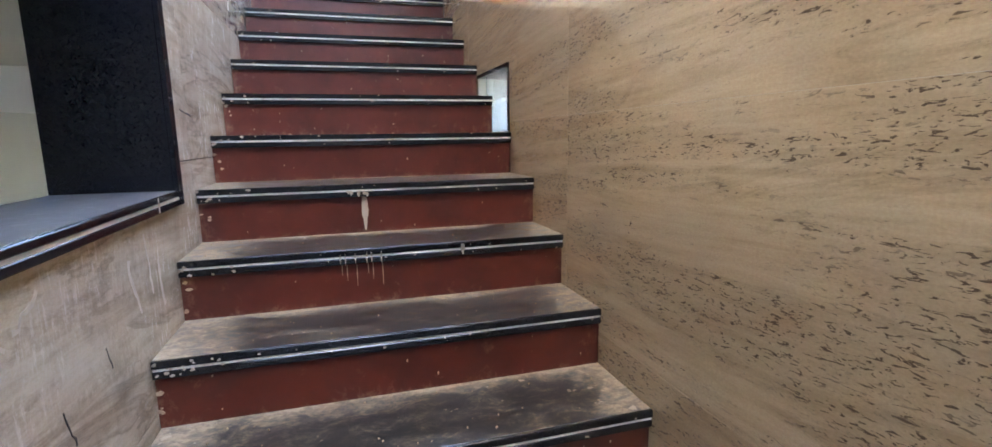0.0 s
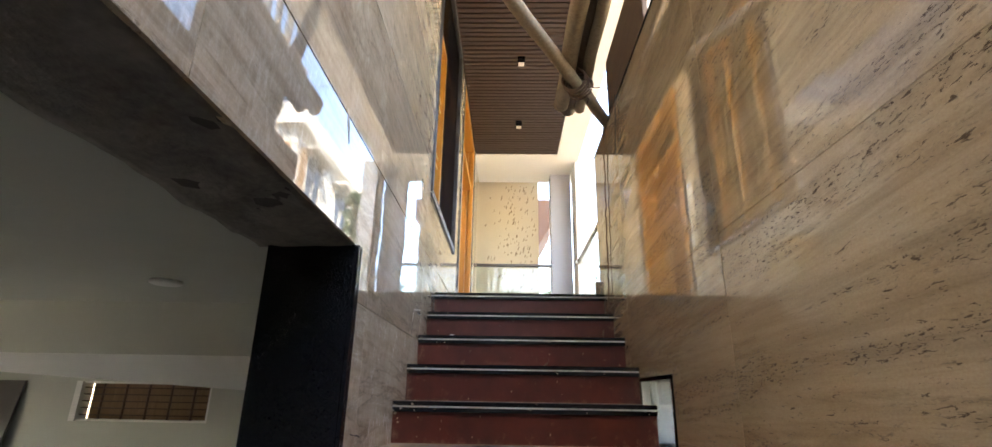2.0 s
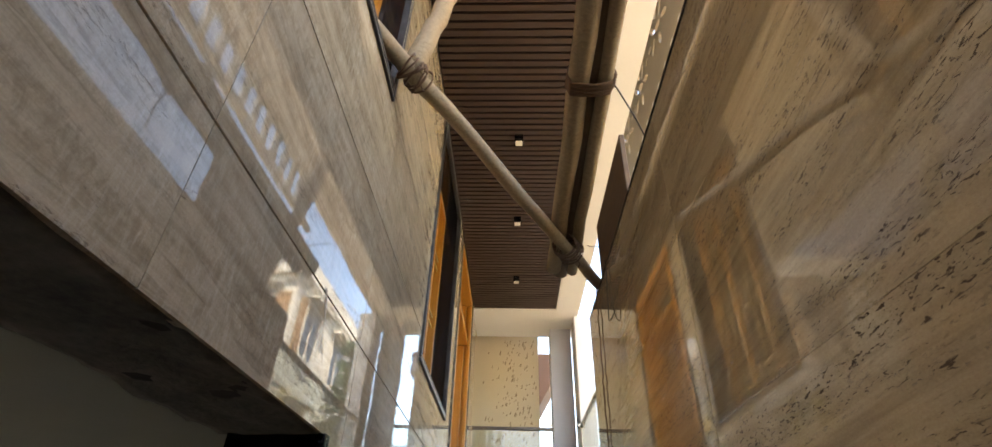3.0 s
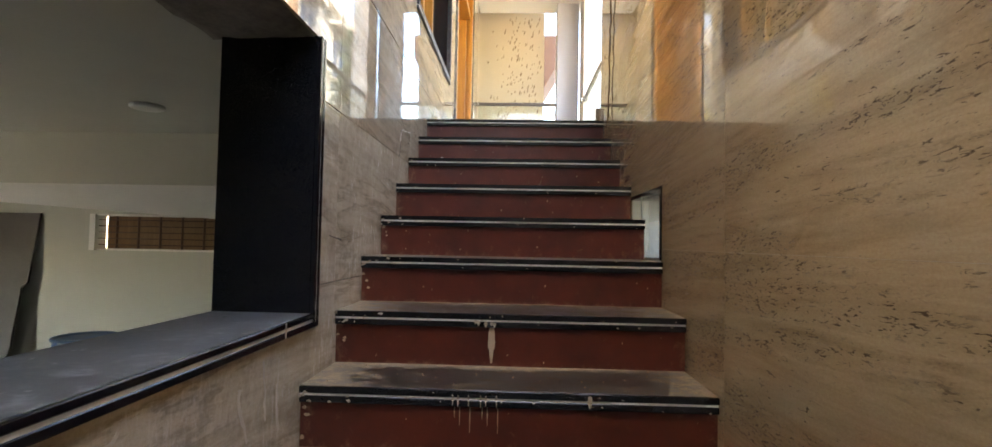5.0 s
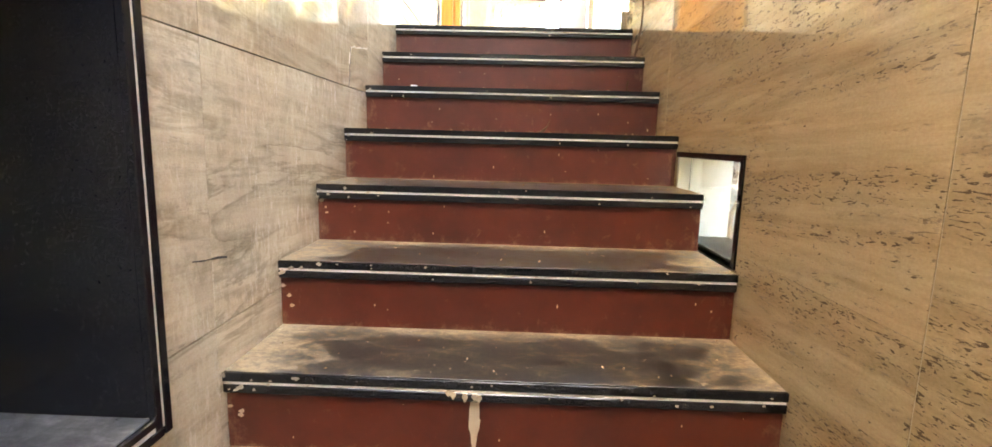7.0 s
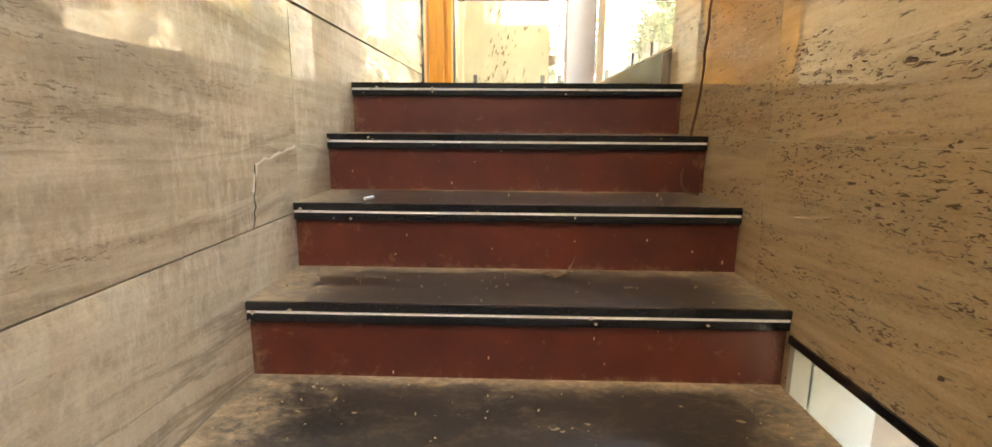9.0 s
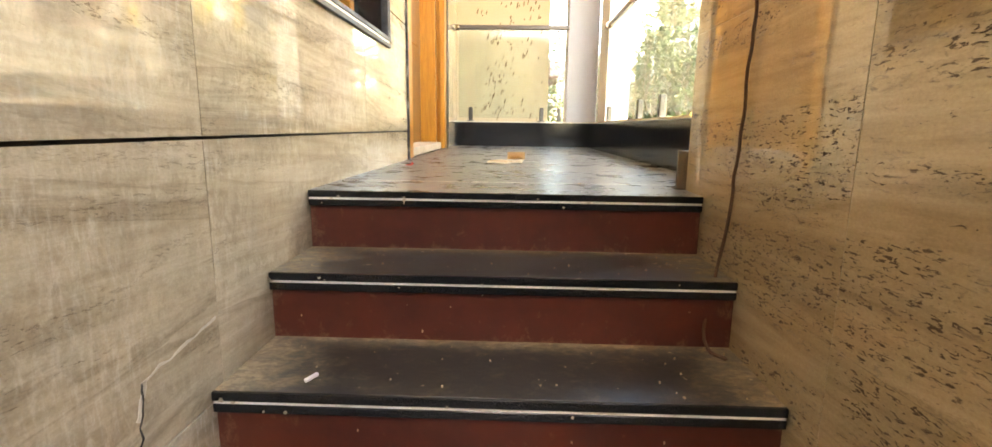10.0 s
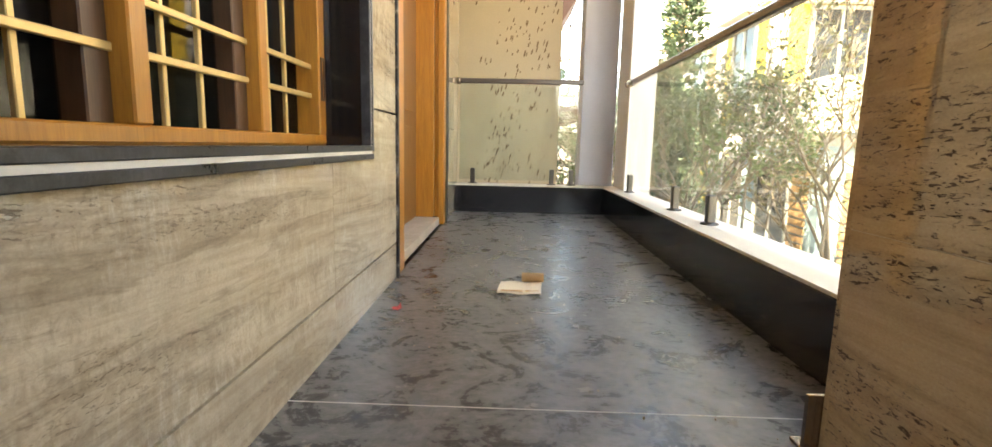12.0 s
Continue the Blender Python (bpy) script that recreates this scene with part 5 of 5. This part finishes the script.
drip(0.30, nose_y(13), LAND - 0.014, 0.022, 0.008, 62, stairs)
# plaster splashed on the nosings, thickest at the ends
def splat(bm, x, y, z, r, rr):
    n = 9
    ring = [(r * rr.uniform(0.45, 1.25) * math.cos(6.283 * k / n), r * rr.uniform(0.35, 0.9) * math.sin(6.283 * k / n)) for k in range(n)]
    a = [bm.verts.new((x + u, y - 0.0012, z + v)) for u, v in ring]
    b = [bm.verts.new((x + u * 1.05, y + 0.003, z + v * 1.05)) for u, v in ring]
    bm.faces.new(a)
    for k in range(n):
        bm.faces.new((a[k], a[(k + 1) % n], b[(k + 1) % n], b[k]))


for k in range(2, N + 1):
    rr = random.Random(70 + k)
    bm = bmesh.new()
    few = 1.0 if k < 10 else 0.3
    for i in range(int(10 * few)):
        splat(bm, 0.006 + rr.random() ** 2 * 0.16, nose_y(k), RISE * k - rr.uniform(0.002, 0.044), rr.uniform(0.002, 0.008), rr)
    for i in range(int(12 * few) + 1):
        splat(bm, rr.uniform(0.05, W - 0.02), nose_y(k), RISE * k - rr.uniform(0.003, 0.044), rr.uniform(0.0015, 0.005), rr)
    for i in range(int(3 * few)):
        splat(bm, 0.008 + rr.random() ** 2 * 0.03, nose_y(k) + 0.0155, RISE * k - rr.uniform(0.05, 0.16), rr.uniform(0.003, 0.010), rr)
    tagged(part("plaster_splashes", bm, PAINT_DRIP, stairs, "dried tan plaster splashes"), kind="stuff")

# pale flecks of paint on the risers
for k in range(4, 13):
    rr = random.Random(200 + k)
    bm = bmesh.new()
    for i in range(rr.randint(3, 7)):
        s = rr.uniform(0.001, 0.003)
        m = Matrix.Translation((rr.uniform(0.03, W - 0.03), nose_y(k) + 0.0158, RISE * k - rr.uniform(0.05, 0.17))) @ Matrix.Diagonal((s, 0.0012, s * rr.uniform(0.8, 2.5), 1))
        bmesh.ops.create_icosphere(bm, subdivisions=1, radius=1.0, matrix=m)
    tagged(part("paint_flecks", bm, PAINT_DRIP, stairs, "pale paint flecks"), kind="stuff")
